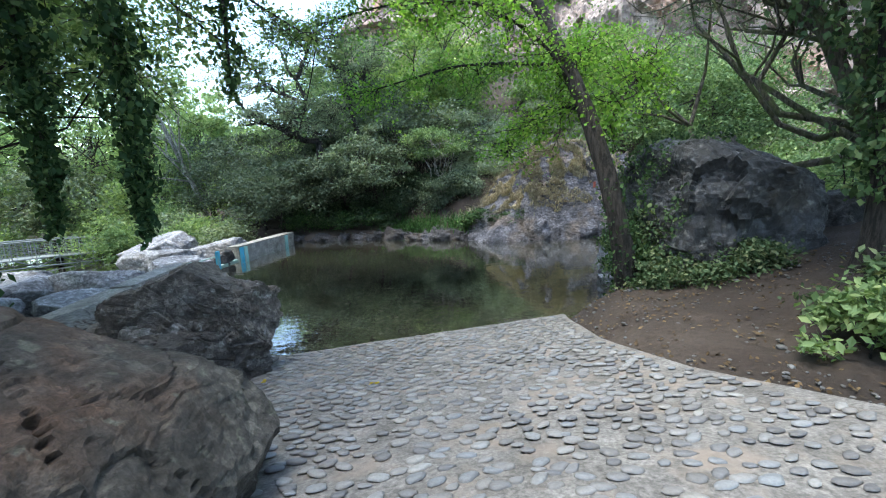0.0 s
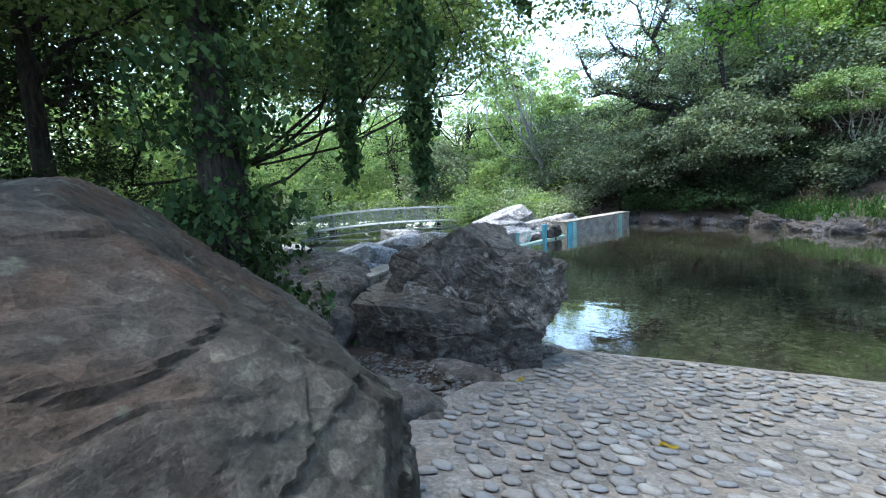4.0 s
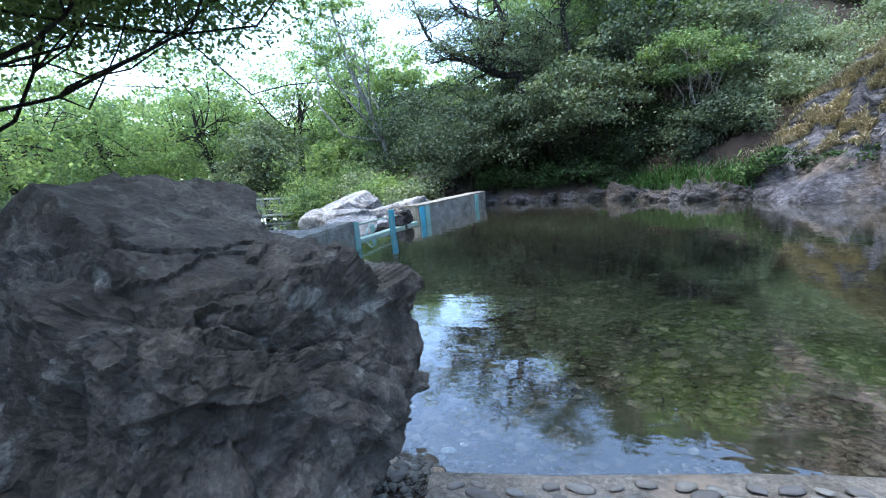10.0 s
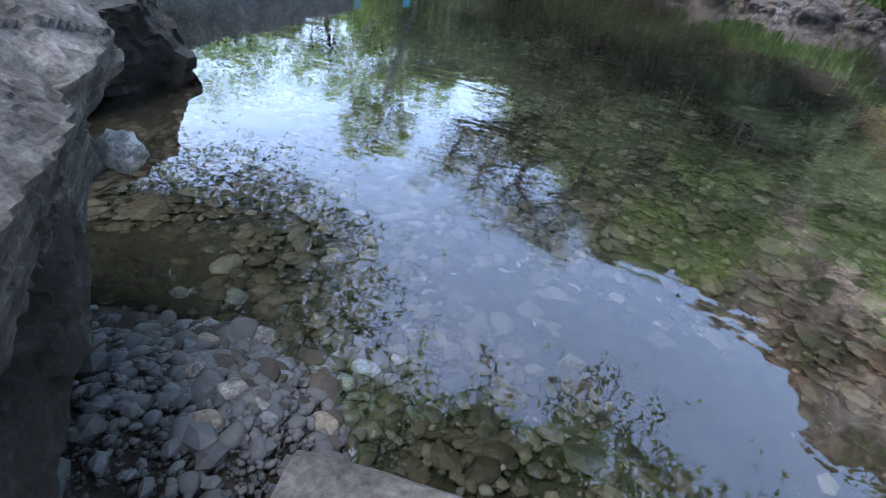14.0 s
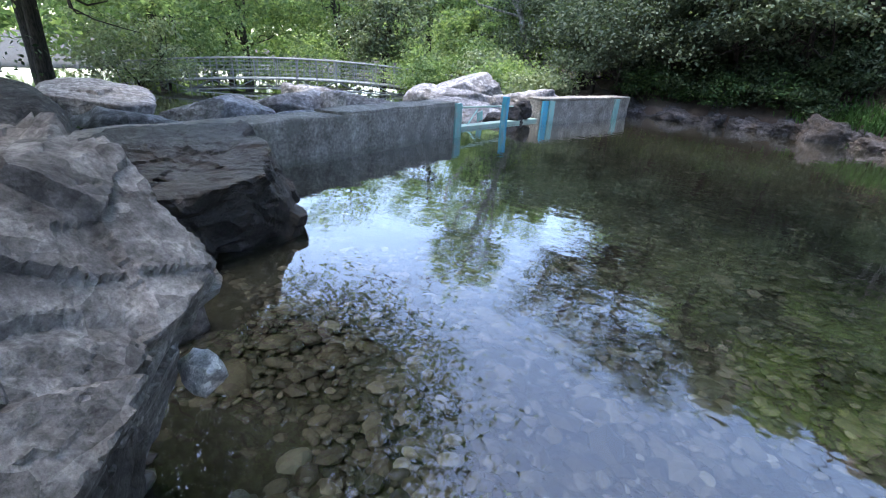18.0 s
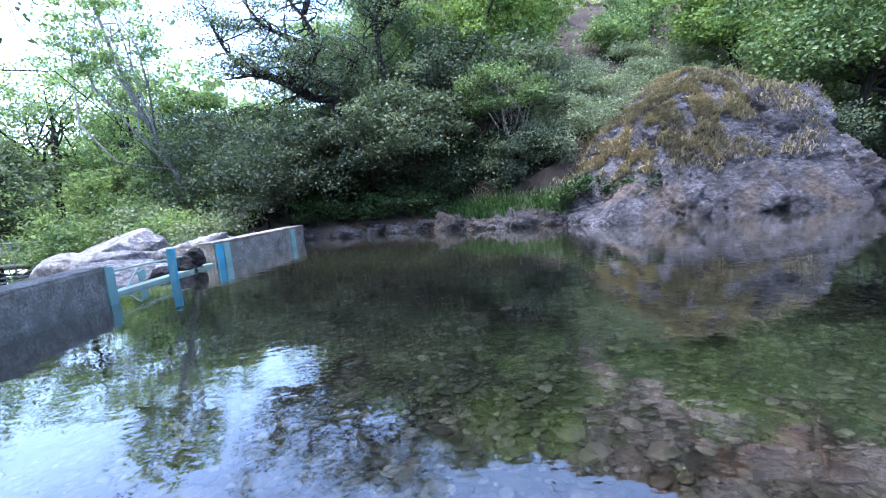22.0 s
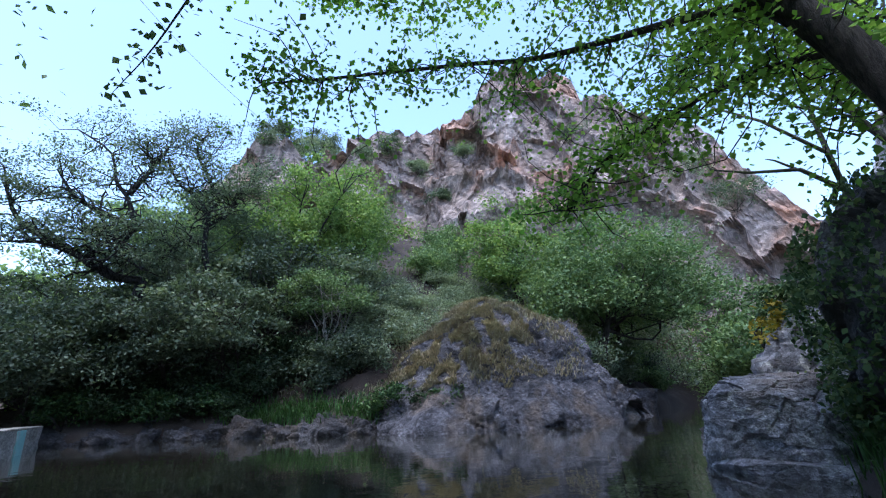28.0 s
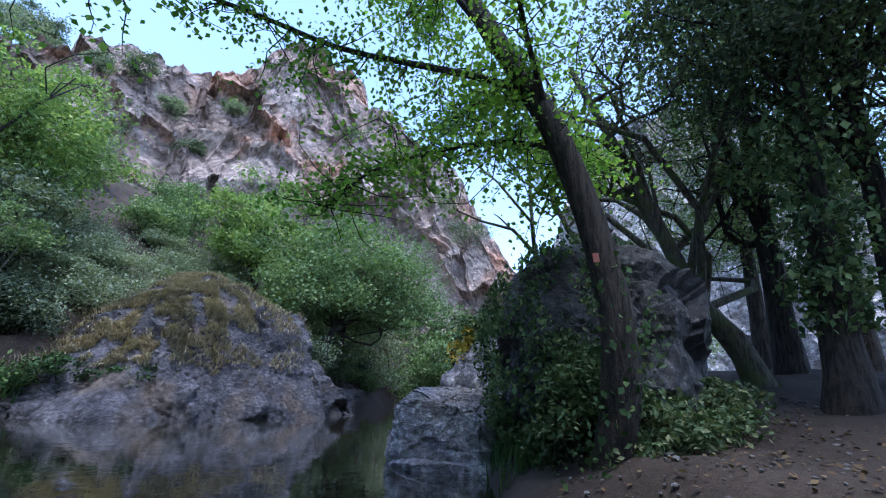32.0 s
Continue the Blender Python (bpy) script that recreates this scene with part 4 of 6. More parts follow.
def limb_path(a, b, rng, bend=0.12, n=6, sag=0.0):
    a, b = np.asarray(a, float), np.asarray(b, float)
    t = np.linspace(0, 1, n)[:, None]
    off = rng.normal(size=3) * bend * np.linalg.norm(b - a)
    off2 = rng.normal(size=3) * bend * 0.6 * np.linalg.norm(b - a)
    return a + (b - a) * t + off * np.sin(np.pi * t) + off2 * np.sin(2 * np.pi * t) + np.array([0, 0, sag]) * np.sin(np.pi * t)


def tree(base, trunk, radius, crown, radii, leafmat, label, seed, clumps=60, per=90, leaf=0.11, bark=None, limbs=14, name="tree", group="", spread=0.2, category="tree", low=-0.6, shell=0.55, stout=0.5, first=5):
    """A tree: a tapered, bent trunk, limbs that end in the crown, and a crown of many small leaves in clumps."""
    rng = np.random.default_rng(seed)
    bark = bark or BARK
    t = thing(name, base, label, category, group)
    pts = curve_path(trunk, 14)
    rad = np.linspace(radius, radius * 0.3, 14) * (1 + 0.35 * np.exp(-np.linspace(0, 9, 14)))
    v, f = tube_arrays(pts, rad, 10, 0.18, seed)
    mesh_obj("trunk", v, f, bark, t, True)
    cen, leaves = clump_points(crown, radii, clumps, int(per * 1.6), rng, spread, shell, low)
    for c in cen[:limbs]:
        tubes = []
        s = rng.integers(first, 13)
        p = limb_path(pts[s], c, rng, 0.14, 7)
        tubes.append(tube_arrays(p, np.linspace(rad[s] * stout, 0.012, 7), 6, 0.15, int(s)))
        for _ in range(3):
            e = p[3] + (c - p[0]) * 0.35 + rng.normal(size=3) * 0.22 * np.mean(radii)
            tubes.append(tube_arrays(limb_path(p[3], e, rng, 0.15, 5), np.linspace(rad[s] * 0.22, 0.008, 5), 5))
        v, f = joined(tubes)
        mesh_obj("branch", v, f, bark, t, True)
    v, f = leaf_quads(leaves, leaf * 0.75, rng)
    mesh_obj("crown", v, f, leafmat, t)
    return t


def shrub(base, radii, leafmat, label, seed, clumps=24, per=80, leaf=0.08, name="shrub", group="", lift=0.7, spread=0.26, category="shrub"):
    rng = np.random.default_rng(seed)
    t = thing(name, base, label, category, group)
    fine = leaf > 0.065
    cen, leaves = clump_points((0, 0, radii[2] * lift), radii, clumps, int(per * 1.6) if fine else per, rng, spread, 0.35, -0.7)
    for c in cen[:6]:
        v, f = tube_arrays(limb_path((rng.normal() * 0.1, rng.normal() * 0.1, -0.25), c, rng, 0.12, 5), np.linspace(0.03, 0.008, 5), 5)
        mesh_obj("stem", v, f, BARK, t, True)
    v, f = leaf_quads(leaves, leaf * 0.72 if fine else leaf, rng)
    mesh_obj("foliage", v, f, leafmat, t)
    return t


def blades(places, length, rng, width=0.012, lean=0.5):
    """Bent grass blades: two quads each."""
    n = len(places)
    p = np.asarray(places)
    ang = rng.uniform(0, 2 * np.pi, n)
    out = np.stack([np.cos(ang), np.sin(ang), 0 * ang], -1)
    side = np.stack([-np.sin(ang), np.cos(ang), 0 * ang], -1) * width
    h = length * rng.uniform(0.5, 1.2, n)[:, None]
    ln = lean * rng.uniform(0.3, 1.3, n)[:, None]
    up = np.array([0, 0, 1.0])
    m = p + up * h * 0.6 + out * h * ln * 0.3
    e = p + up * h * (1 - 0.35 * ln) + out * h * ln
    v = np.stack([p - side, p + side, m + side * 0.8, m - side * 0.8, e + side * 0.1, e - side * 0.1], 1).reshape(-1, 3)
    b = np.arange(n)[:, None] * 6
    return v, np.concatenate([b + np.array([0, 1, 2, 3]), b + np.array([3, 2, 4, 5])])


def tuft(base, radius, count, length, mat, label, seed, name="grass_tuft", group="", lean=0.6, width=0.014):
    rng = np.random.default_rng(seed)
    p = rng.normal(size=(count, 3)) * np.array([radius, radius, 0.0]) * 0.6
    p[:, 2] = ground_z(base[0] + p[:, 0], base[1] + p[:, 1]) - base[2] - 0.03 if base[2] is not None else 0
    v, f = blades(p, length, rng, width, lean)
    ob = mesh_obj(name, v, f, mat)
    ob.location = base
    return tagged(ob, label, "grass", group, "stuff")


def gz(x, y):
    return float(ground_z(x, y))

# ---- the far bank ----
for n, (x, y, h, rx, rz, mat, cl) in enumerate([(-9.6, 27.6, 2.2, 2.2, 1.7, LEAF_DARK, 60), (-7.4, 27.0, 1.9, 2.0, 1.6, LEAF_DARK, 60), (-5.4, 26.9, 2.2, 1.9, 1.6, LEAF_DARK, 55), (-3.4, 26.3, 3.1, 2.0, 1.7, LEAF_OAK, 60),
                                                (-1.9, 27.4, 3.4, 2.2, 2.0, LEAF_DARK, 60), (-6.3, 29.8, 1.8, 2.2, 1.6, LEAF_DARK, 60), (-3.4, 30.2, 3.9, 2.6, 2.2, LEAF_OAK, 65), (1.3, 27.8, 2.6, 1.7, 1.5, LEAF_OAK, 45), (-11.5, 29.5, 2.6, 2.4, 1.9, LEAF_DARK, 60), (-12.6, 31.0, 3.6, 2.8, 2.0, LEAF_DARK, 75), (-9.8, 31.2, 2.6, 2.6, 1.6, LEAF_DARK, 60), (-7.0, 31.6, 2.4, 2.6, 1.5, LEAF_DARK, 60), (-16.0, 32.5, 4.6, 3.2, 2.8, LEAF_DARK, 80)]):
    y += 1.2
    lean = (-0.4, -1.0) if n < 4 else (0, -0.3)
    tree((x, y, gz(x, y) - 0.1), [(0, 0, -0.2), (lean[0] * 0.3, lean[1] * 0.4, h * 0.4), (lean[0], lean[1], h)], 0.11, (lean[0], lean[1], h), (rx, rx * 0.85, rz), mat,
         "dark evergreen bushy tree on the far bank", 100 + n, cl, 95, 0.1, None, 12, "bank_tree", "bushy trees on the far bank", 0.2)
t = tree((0.3, 26.6, gz(0.3, 26.6)), [(0, 0, -0.2), (-0.15, 0, 1.2), (-0.35, 0, 2.6), (-0.5, 0, 3.6)], 0.07, (-0.4, 0, 3.2), (1.75, 1.4, 1.05), LEAF_MID,
         "small tree with slender pale forked stems on the bank", 131, 55, 75, 0.075, BARK_PALE, 10, "young_tree", "", 0.17)
for n, top in enumerate([(0.9, 0.1, 3.0), (0.15, 0.2, 3.6), (-1.3, 0.1, 2.9)]):
    rng = np.random.default_rng(n)
    v, f = tube_arrays(limb_path((0, 0, -0.1), top, rng, 0.07, 8), np.linspace(0.06, 0.015, 8), 7, 0.1)
    mesh_obj("stem", v, f, BARK_PALE, t, True)
tree((-0.4, 32.2, gz(-0.4, 32.2)), [(0, 0, -0.3), (0.2, 0, 1.5), (0.1, 0, 3.8)], 0.26, (0.5, -0.3, 4.5), (4.1, 3.0, 3.5), LEAF_BRIGHT, "broad bright green tree on the hillside", 141, 150, 120, 0.13, None, 22, "hillside_tree", "", 0.14)
tree((-3.6, 33.5, gz(-3.6, 33.5)), [(0, 0, -0.3), (0.2, 0, 1.5), (0.1, 0, 3.0)], 0.2, (0.1, 0, 2.9), (2.6, 2.3, 2.2), LEAF_MID, "green tree on the hillside", 142, 80, 100, 0.13, None, 14, "hillside_tree", "", 0.16)
tree((13.4, 26.6, gz(13.4, 26.6)), [(0, 0, -0.4), (-0.2, -0.3, 1.4), (0.2, -0.6, 3.4), (1.0, -0.8, 6)], 0.24, (1.5, -0.6, 5.3), (5.4, 2.8, 3.0), LEAF_MID, "spreading green tree leaning over the river bend", 143, 190, 110, 0.12, None, 22, "river_tree", "", 0.15)
tree((11.2, 30.2, gz(11.2, 30.2)), [(0, 0, -0.4), (0, 0, 2), (0.1, 0, 5)], 0.2, (0, 0, 4.4), (2.8, 2.4, 3.0), LEAF_BRIGHT, "bright green tree above the rock outcrop", 144, 90, 110, 0.13, None, 14, "hillside_tree", "", 0.15)
tree((17.5, 30.0, gz(17.5, 30.0)), [(0, 0, -0.4), (0, 0, 2), (0.1, 0, 5)], 0.2, (0, 0, 4.6), (3.6, 2.8, 3.0), LEAF_MID, "green tree at the river bend", 145, 100, 110, 0.14, None, 14, "river_tree", "", 0.15)
tree((17.0, 21.6, gz(17.0, 21.6)), [(0, 0, -0.4), (0, 0, 1.5), (0.1, 0, 3.5)], 0.16, (0, 0, 3.0), (2.8, 2.2, 2.1), LEAF_MID, "green bushy tree on the near bank upstream", 146, 80, 100, 0.12, None, 12, "river_tree", "", 0.16)

rng = np.random.default_rng(58)
for n in range(20):
    x = -10.0 + n * 0.62 + rng.uniform(-0.3, 0.3)
    y = float(far_shore(x)) + rng.uniform(1.3, 3.2)
    r = rng.uniform(0.7, 1.1)
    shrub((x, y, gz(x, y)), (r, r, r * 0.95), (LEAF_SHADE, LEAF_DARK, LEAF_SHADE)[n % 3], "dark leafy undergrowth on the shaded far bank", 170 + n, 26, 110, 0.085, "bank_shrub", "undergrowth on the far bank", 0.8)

for n in range(16):
    x = 9.6 + n * 0.62 + rng.uniform(-0.3, 0.3)
    y = float(far_shore(x)) + rng.uniform(0.9, 3.4)
    r = rng.uniform(0.8, 1.3)
    shrub((x, y, gz(x, y)), (r, r, r * 0.9), (LEAF_MID, LEAF_DARK, LEAF_OAK)[n % 3], "green undergrowth below the trees at the river bend", 860 + n, 26, 110, 0.085, "bank_shrub", "undergrowth at the river bend", 0.8)
for n in range(13):
    x = (-8.5 if n < 9 else -4.0) + n * 0.68 + rng.uniform(-0.25, 0.25)
    y = float(far_shore(x)) + rng.uniform(0.3, 0.7)
    r = rng.uniform(0.45, 0.75)
    shrub((x, y, gz(x, y) + 0.1), (r * 1.2, r, r * 0.8), (LEAF_SHADE, LEAF_IVY)[n % 2], "low ferns and ivy above the waterline rocks", 880 + n, 18, 90, 0.06, "fern_patch", "ferns along the far bank", 0.7)

for n, (x, y, h, r) in enumerate([(-13.4, 37.0, 7.5, 3.0), (-9.6, 38.2, 7.6, 3.0), (-6.0, 39.0, 6.6, 2.8), (-11.4, 34.6, 4.6, 2.4)]):
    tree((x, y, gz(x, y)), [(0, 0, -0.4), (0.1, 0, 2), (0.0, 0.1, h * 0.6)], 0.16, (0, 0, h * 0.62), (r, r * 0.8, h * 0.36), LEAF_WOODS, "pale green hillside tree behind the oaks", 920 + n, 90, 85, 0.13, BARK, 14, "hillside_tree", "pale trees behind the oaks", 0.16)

# twisted oaks with dark bare limbs
def oak(foot, limbs, label, seed, stout):
    """An old oak: a short trunk, crooked dark limbs, and flat tiers of small leaves along their outer ends."""
    rng = np.random.default_rng(seed)
    t = thing("oak_tree", foot, label, "tree", "twisted oaks")
    first = np.array(limbs[0][0]) - np.array(foot)
    v, f = tube_arrays(curve_path([(0, 0, -0.4), first * np.array([0.7, 0.7, 0.5]), first], 8), np.linspace(stout * 1.25, stout, 8), 10, 0.2, seed)
    mesh_obj("trunk", v, f, BARK, t, True)
    spray = []
    for k, pts in enumerate(limbs):
        p = curve_path(np.array(pts) - np.array(foot), 18)
        r = np.linspace(stout * (0.95 if k == 0 else 0.7), 0.03, 18)
        tubes = [tube_arrays(p, r, 8, 0.25, seed + k)]
        for s in range(5, 18):
            for _ in range(3):
                e = p[s] + rng.normal(size=3) * np.array([0.75, 0.7, 0.35]) + np.array([0, 0, 0.35])
                q = limb_path(p[s], e, rng, 0.2, 6)
                tubes.append(tube_arrays(q, np.linspace(r[s] * 0.4 + 0.008, 0.006, 6), 5))
                if rng.random() < (0.35 if s < 11 else 0.8):
                    spray.append(e + rng.normal(size=(120, 3)) * np.array([0.36, 0.36, 0.13]))
        v, f = joined(tubes)
        mesh_obj("limb", v, f, BARK, t, True)
    v, f = leaf_quads(np.concatenate(spray), 0.055, rng)
    mesh_obj("crown", v, f, LEAF_OAK, t)
    return t


oak((-7.4, 29.2, gz(-7.4, 29.2)), [
    [(-6.9, 28.6, 5.8), (-7.9, 28.4, 5.9), (-8.7, 28.1, 6.4), (-9.9, 27.9, 6.9), (-11.1, 27.6, 6.8)],
    [(-8.0, 28.6, 6.0), (-9.5, 28.5, 7.0), (-10.9, 28.4, 7.7), (-11.5, 28.3, 8.7), (-11.8, 28.2, 9.8)],
    [(-7.8, 28.5, 5.9), (-8.6, 28.3, 6.6), (-7.6, 28.2, 6.6), (-6.8, 28.0, 6.1)],
    [(-7.7, 28.6, 6.4), (-7.9, 28.7, 7.1), (-7.5, 28.7, 8.1), (-7.9, 28.8, 9.3), (-8.4, 28.8, 10.0), (-8.8, 28.8, 11.3), (-10.1, 28.9, 12.2)],
    [(-7.6, 28.7, 8.1), (-8.8, 28.5, 8.6), (-9.6, 28.4, 9.1), (-10.2, 28.2, 10.0)],
    [(-7.9, 28.8, 9.5), (-7.3, 29.0, 10.8), (-6.8, 29.2, 12.1)],
    [(-7.3, 28.6, 7.0), (-8.2, 28.3, 7.5), (-8.9, 28.0, 7.5)]], "old oak with dark twisted limbs leaning out over the bank", 151, 0.2)
oak((-4.9, 29.6, gz(-4.9, 29.6)), [
    [(-4.7, 29.2, 6.5), (-4.9, 29.2, 7.5), (-4.9, 29.1, 8.5), (-4.9, 29.1, 9.0), (-5.5, 29.1, 9.9), (-6.1, 29.0, 10.2), (-6.7, 29.0, 11.2)],
    [(-5.0, 29.2, 9.1), (-4.3, 29.3, 10.0), (-3.4, 29.5, 10.7), (-3.1, 29.6, 12.0)],
    [(-4.9, 29.2, 7.7), (-5.6, 28.9, 7.6), (-6.3, 28.6, 6.8)],
    [(-5.0, 29.2, 9.0), (-4.9, 29.3, 10.4), (-5.7, 29.3, 12.1), (-5.3, 29.4, 13.2)],
    [(-4.9, 29.2, 8.5), (-4.0, 28.9, 9.2), (-3.8, 28.7, 10.1)]], "old upright oak with dark crooked limbs", 152, 0.15)

# shrubs on the slope
rng = np.random.default_rng(55)
for n in range(20):
    x, y = rng.uniform(1.6, 9.8), rng.uniform(25.6, 34.0)
    r = rng.uniform(0.9, 1.5)
    shrub((x, y, gz(x, y)), (r, r, r * 0.8), LEAF_BROOM, "grey-green broom shrub on the dry slope", 200 + n, 22, 110, 0.07, "broom_shrub", "broom shrubs on the slope")
spots = [(-9, 34, 1.7), (-6.5, 37, 1.7), (-2.5, 38.5, 2.0), (2.5, 37.5, 2.2), (5.0, 40.5, 1.8), (9.5, 37.0, 1.9), (12.5, 35.2, 2.3), (15.5, 34.4, 2.5), (19.5, 33.8, 2.7), (22.0, 31.5, 2.8), (25.0, 30.5, 2.9), (14.5, 39.0, 2.0), (20.5, 37.5, 2.6), (24.5, 34.5, 2.8), (29.0, 29.0, 3.2), (29.5, 24.5, 3.0), (24.0, 25.5, 2.6), (-13.5, 33.5, 3.0), (7.6, 34.8, 1.6), (-0.5, 41.5, 1.8), (11.0, 41.0, 1.6), (33.0, 21.0, 3.2), (27.5, 33.0, 2.6)]
for n, (x, y, r) in enumerate(spots):
    mat = (LEAF_MID, LEAF_OAK, LEAF_BRIGHT, LEAF_MID, LEAF_BROOM)[n % 5]
    shrub((x, y, gz(x, y)), (r, r, r * 1.05), mat, "rounded green bush on the steep hillside", 240 + n, 34, 110, 0.12, "hillside_bush", "bushes on the hillside", 0.75, 0.2)
for n, (b, r, z, s) in enumerate([(-2.0, 44, 25.0, 1.5), (3.0, 45, 25.0, 2.0), (6.0, 46, 25.5, 1.2), (14, 43, 25.5, 1.3), (18, 41, 22, 1.0), (10.5, 42.5, 24.0, 1.1), (21, 40.5, 18.5, 1.1), (13.5, 41.0, 18.5, 1.0), (28, 43.5, 27.5, 1.2), (40, 42, 24.0, 1.4), (46, 42, 22, 1.6), (52, 42.5, 18.5, 1.8), (56, 42, 14.5, 2.2), (24.5, 42.0, 24.0, 1.0), (34, 42, 22.0, 1.0)]):
    a = radians(b)
    shrub((-2 + r * math.sin(a), 8.2 + r * math.cos(a), z), (s, s, s * 0.8), LEAF_BROOM if n % 3 else LEAF_OAK, "shrub clinging to a ledge of the cliff", 300 + n, 20, 80, 0.12, "cliff_shrub", "shrubs on the cliff")
for n, (b, r, z) in enumerate([(-1.5, 47, 24.5), (2.2, 48.5, 24.0), (5.2, 49.0, 25.0)]):
    a = radians(b)
    tree((-2 + r * math.sin(a), 8.2 + r * math.cos(a), z), [(0, 0, -1), (0.1, 0, 2), (0.1, 0, 5.0)], 0.14, (0, 0, 4.4), (1.9, 1.9, 1.5), LEAF_OAK, "small pine on the cliff's rim", 330 + n, 40, 70, 0.13, None, 10, "pine_tree", "pines on the rim", 0.2)

# dry grass on the slope and green grass at the water
rng = np.random.default_rng(77)
p = np.stack([rng.normal(5.2, 1.9, 9000), rng.normal(25.8, 1.3, 9000)], -1)
p = np.concatenate([p, np.stack([rng.uniform(-2, 12, 4000), rng.uniform(24.5, 31, 4000)], -1)])
p = p[p[:, 1] > far_shore(p[:, 0]) + 0.7]
v, f = blades(np.column_stack([p, ground_z(p[:, 0], p[:, 1]) - 0.03]), 0.24, rng, 0.02, 1.2)
tagged(mesh_obj("dry_grass", v, f, STRAW_MAT), "straw-coloured dry grass on the steep bank", "grass", kind="stuff")
rock = BVHTree.FromPolygons([tuple(p) for p in OUTCROP[0] + np.array([6.6, 24.6, 0.8])], [tuple(int(k) for k in q) for q in OUTCROP[1]])
found = []
for x, y in zip(rng.normal(4.9, 2.3, 40000), rng.normal(24.2, 1.2, 40000)):
    place, nrm, _, _ = rock.ray_cast(Vector((x, y, 9)), Vector((0, 0, -1)))
    if place is not None and nrm.z > 0.3 and place.z > 1.5 + 0.9 * noise.noise(Vector((x * 1.5, y * 1.5, 0))) and noise.noise(Vector((x * 1.7, y * 1.7, 3))) > -0.14:
        found.append((place.x, place.y, place.z - 0.02))
v, f = blades(np.array(found), 0.24, rng, 0.02, 1.2)
tagged(mesh_obj("dry_grass", v, f, STRAW_MAT), "straw-coloured dry grass capping the outcrop", "grass", kind="stuff")
for n, (x, y, c) in enumerate([(-2.1, 25.8, 480), (-1.3, 25.3, 520), (-0.4, 24.9, 420), (2.2, 23.9, 380), (3.0, 23.6, 240), (0.7, 24.5, 260), (1.4, 24.2, 200), (-2.9, 26.2, 260)]):
    tuft((x, y, gz(x, y) + 0.3), 0.55, c, 0.42, GRASS_MAT, "lush green grass tuft on the far bank", 400 + n, "grass_tuft", "grass tufts on the far bank", 0.9, 0.02)

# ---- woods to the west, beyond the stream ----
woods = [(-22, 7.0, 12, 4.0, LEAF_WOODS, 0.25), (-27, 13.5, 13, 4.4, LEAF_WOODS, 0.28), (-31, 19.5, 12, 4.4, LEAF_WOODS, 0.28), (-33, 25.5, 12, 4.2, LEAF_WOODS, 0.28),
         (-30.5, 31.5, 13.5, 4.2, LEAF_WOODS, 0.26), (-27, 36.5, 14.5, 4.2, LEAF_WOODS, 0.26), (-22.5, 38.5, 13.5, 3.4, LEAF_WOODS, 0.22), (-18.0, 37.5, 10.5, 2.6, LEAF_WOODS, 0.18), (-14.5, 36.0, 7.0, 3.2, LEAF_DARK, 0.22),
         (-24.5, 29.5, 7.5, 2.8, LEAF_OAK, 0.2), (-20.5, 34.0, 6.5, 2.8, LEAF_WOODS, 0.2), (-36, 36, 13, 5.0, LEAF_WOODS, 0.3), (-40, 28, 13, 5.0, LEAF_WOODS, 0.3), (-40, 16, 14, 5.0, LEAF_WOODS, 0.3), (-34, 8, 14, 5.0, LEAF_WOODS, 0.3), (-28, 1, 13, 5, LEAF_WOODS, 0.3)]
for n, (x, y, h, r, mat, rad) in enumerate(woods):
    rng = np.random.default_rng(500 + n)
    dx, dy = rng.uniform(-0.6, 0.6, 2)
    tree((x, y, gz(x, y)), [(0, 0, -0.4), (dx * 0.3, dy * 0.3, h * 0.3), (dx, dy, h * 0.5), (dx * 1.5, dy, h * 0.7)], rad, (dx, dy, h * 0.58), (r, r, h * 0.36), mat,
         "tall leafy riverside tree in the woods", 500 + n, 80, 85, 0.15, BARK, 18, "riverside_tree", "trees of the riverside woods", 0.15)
tree((-16.3, 34.0, gz(-16.3, 34)), [(0, 0, -0.4), (-0.9, -0.5, 4), (-2.4, -1.4, 9.5), (-3.0, -1.8, 13)], 0.2, (-2.6, -1.6, 11.5), (2.6, 2.4, 3.2), LEAF_WOODS, "slender leaning poplar with a thin crown", 560, 50, 60, 0.13, BARK_PALE, 16, "poplar_tree", "", 0.14)
for n, (x, y, r) in enumerate([(-21.0, 29.0, 2.2), (-18.2, 31.0, 2.0), (-16.5, 30.0, 1.8), (-27.0, 27.0, 2.4), (-29.0, 21.5, 2.4), (-27.5, 17.0, 2.2), (-14.2, 28.2, 1.7), (-19.0, 27.5, 1.3), (-12.6, 27.2, 1.3)]):
    shrub((x, y, max(gz(x, y), -0.4)), (r, r, r * 0.85), (LEAF_WOODS, LEAF_MID, LEAF_BROOM)[n % 3], "leafy riverside bush below the bridge", 580 + n, 30, 100, 0.12, "riverside_bush", "bushes by the stream")
rng = np.random.default_rng(9)
pts = []
for n in range(46):
    a = rng.uniform(-118, -14)
    r = rng.uniform(48, 75)
    c, q = clump_points((-2 + r * math.sin(radians(a)), 8 + r * math.cos(radians(a)), rng.uniform(3, 8)), (6, 6, rng.uniform(4, 7)), 36, 40, rng, 0.2, 0.5)
    pts.append(q)
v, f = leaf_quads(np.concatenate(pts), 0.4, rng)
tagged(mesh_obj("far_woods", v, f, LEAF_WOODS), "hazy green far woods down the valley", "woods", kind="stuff")

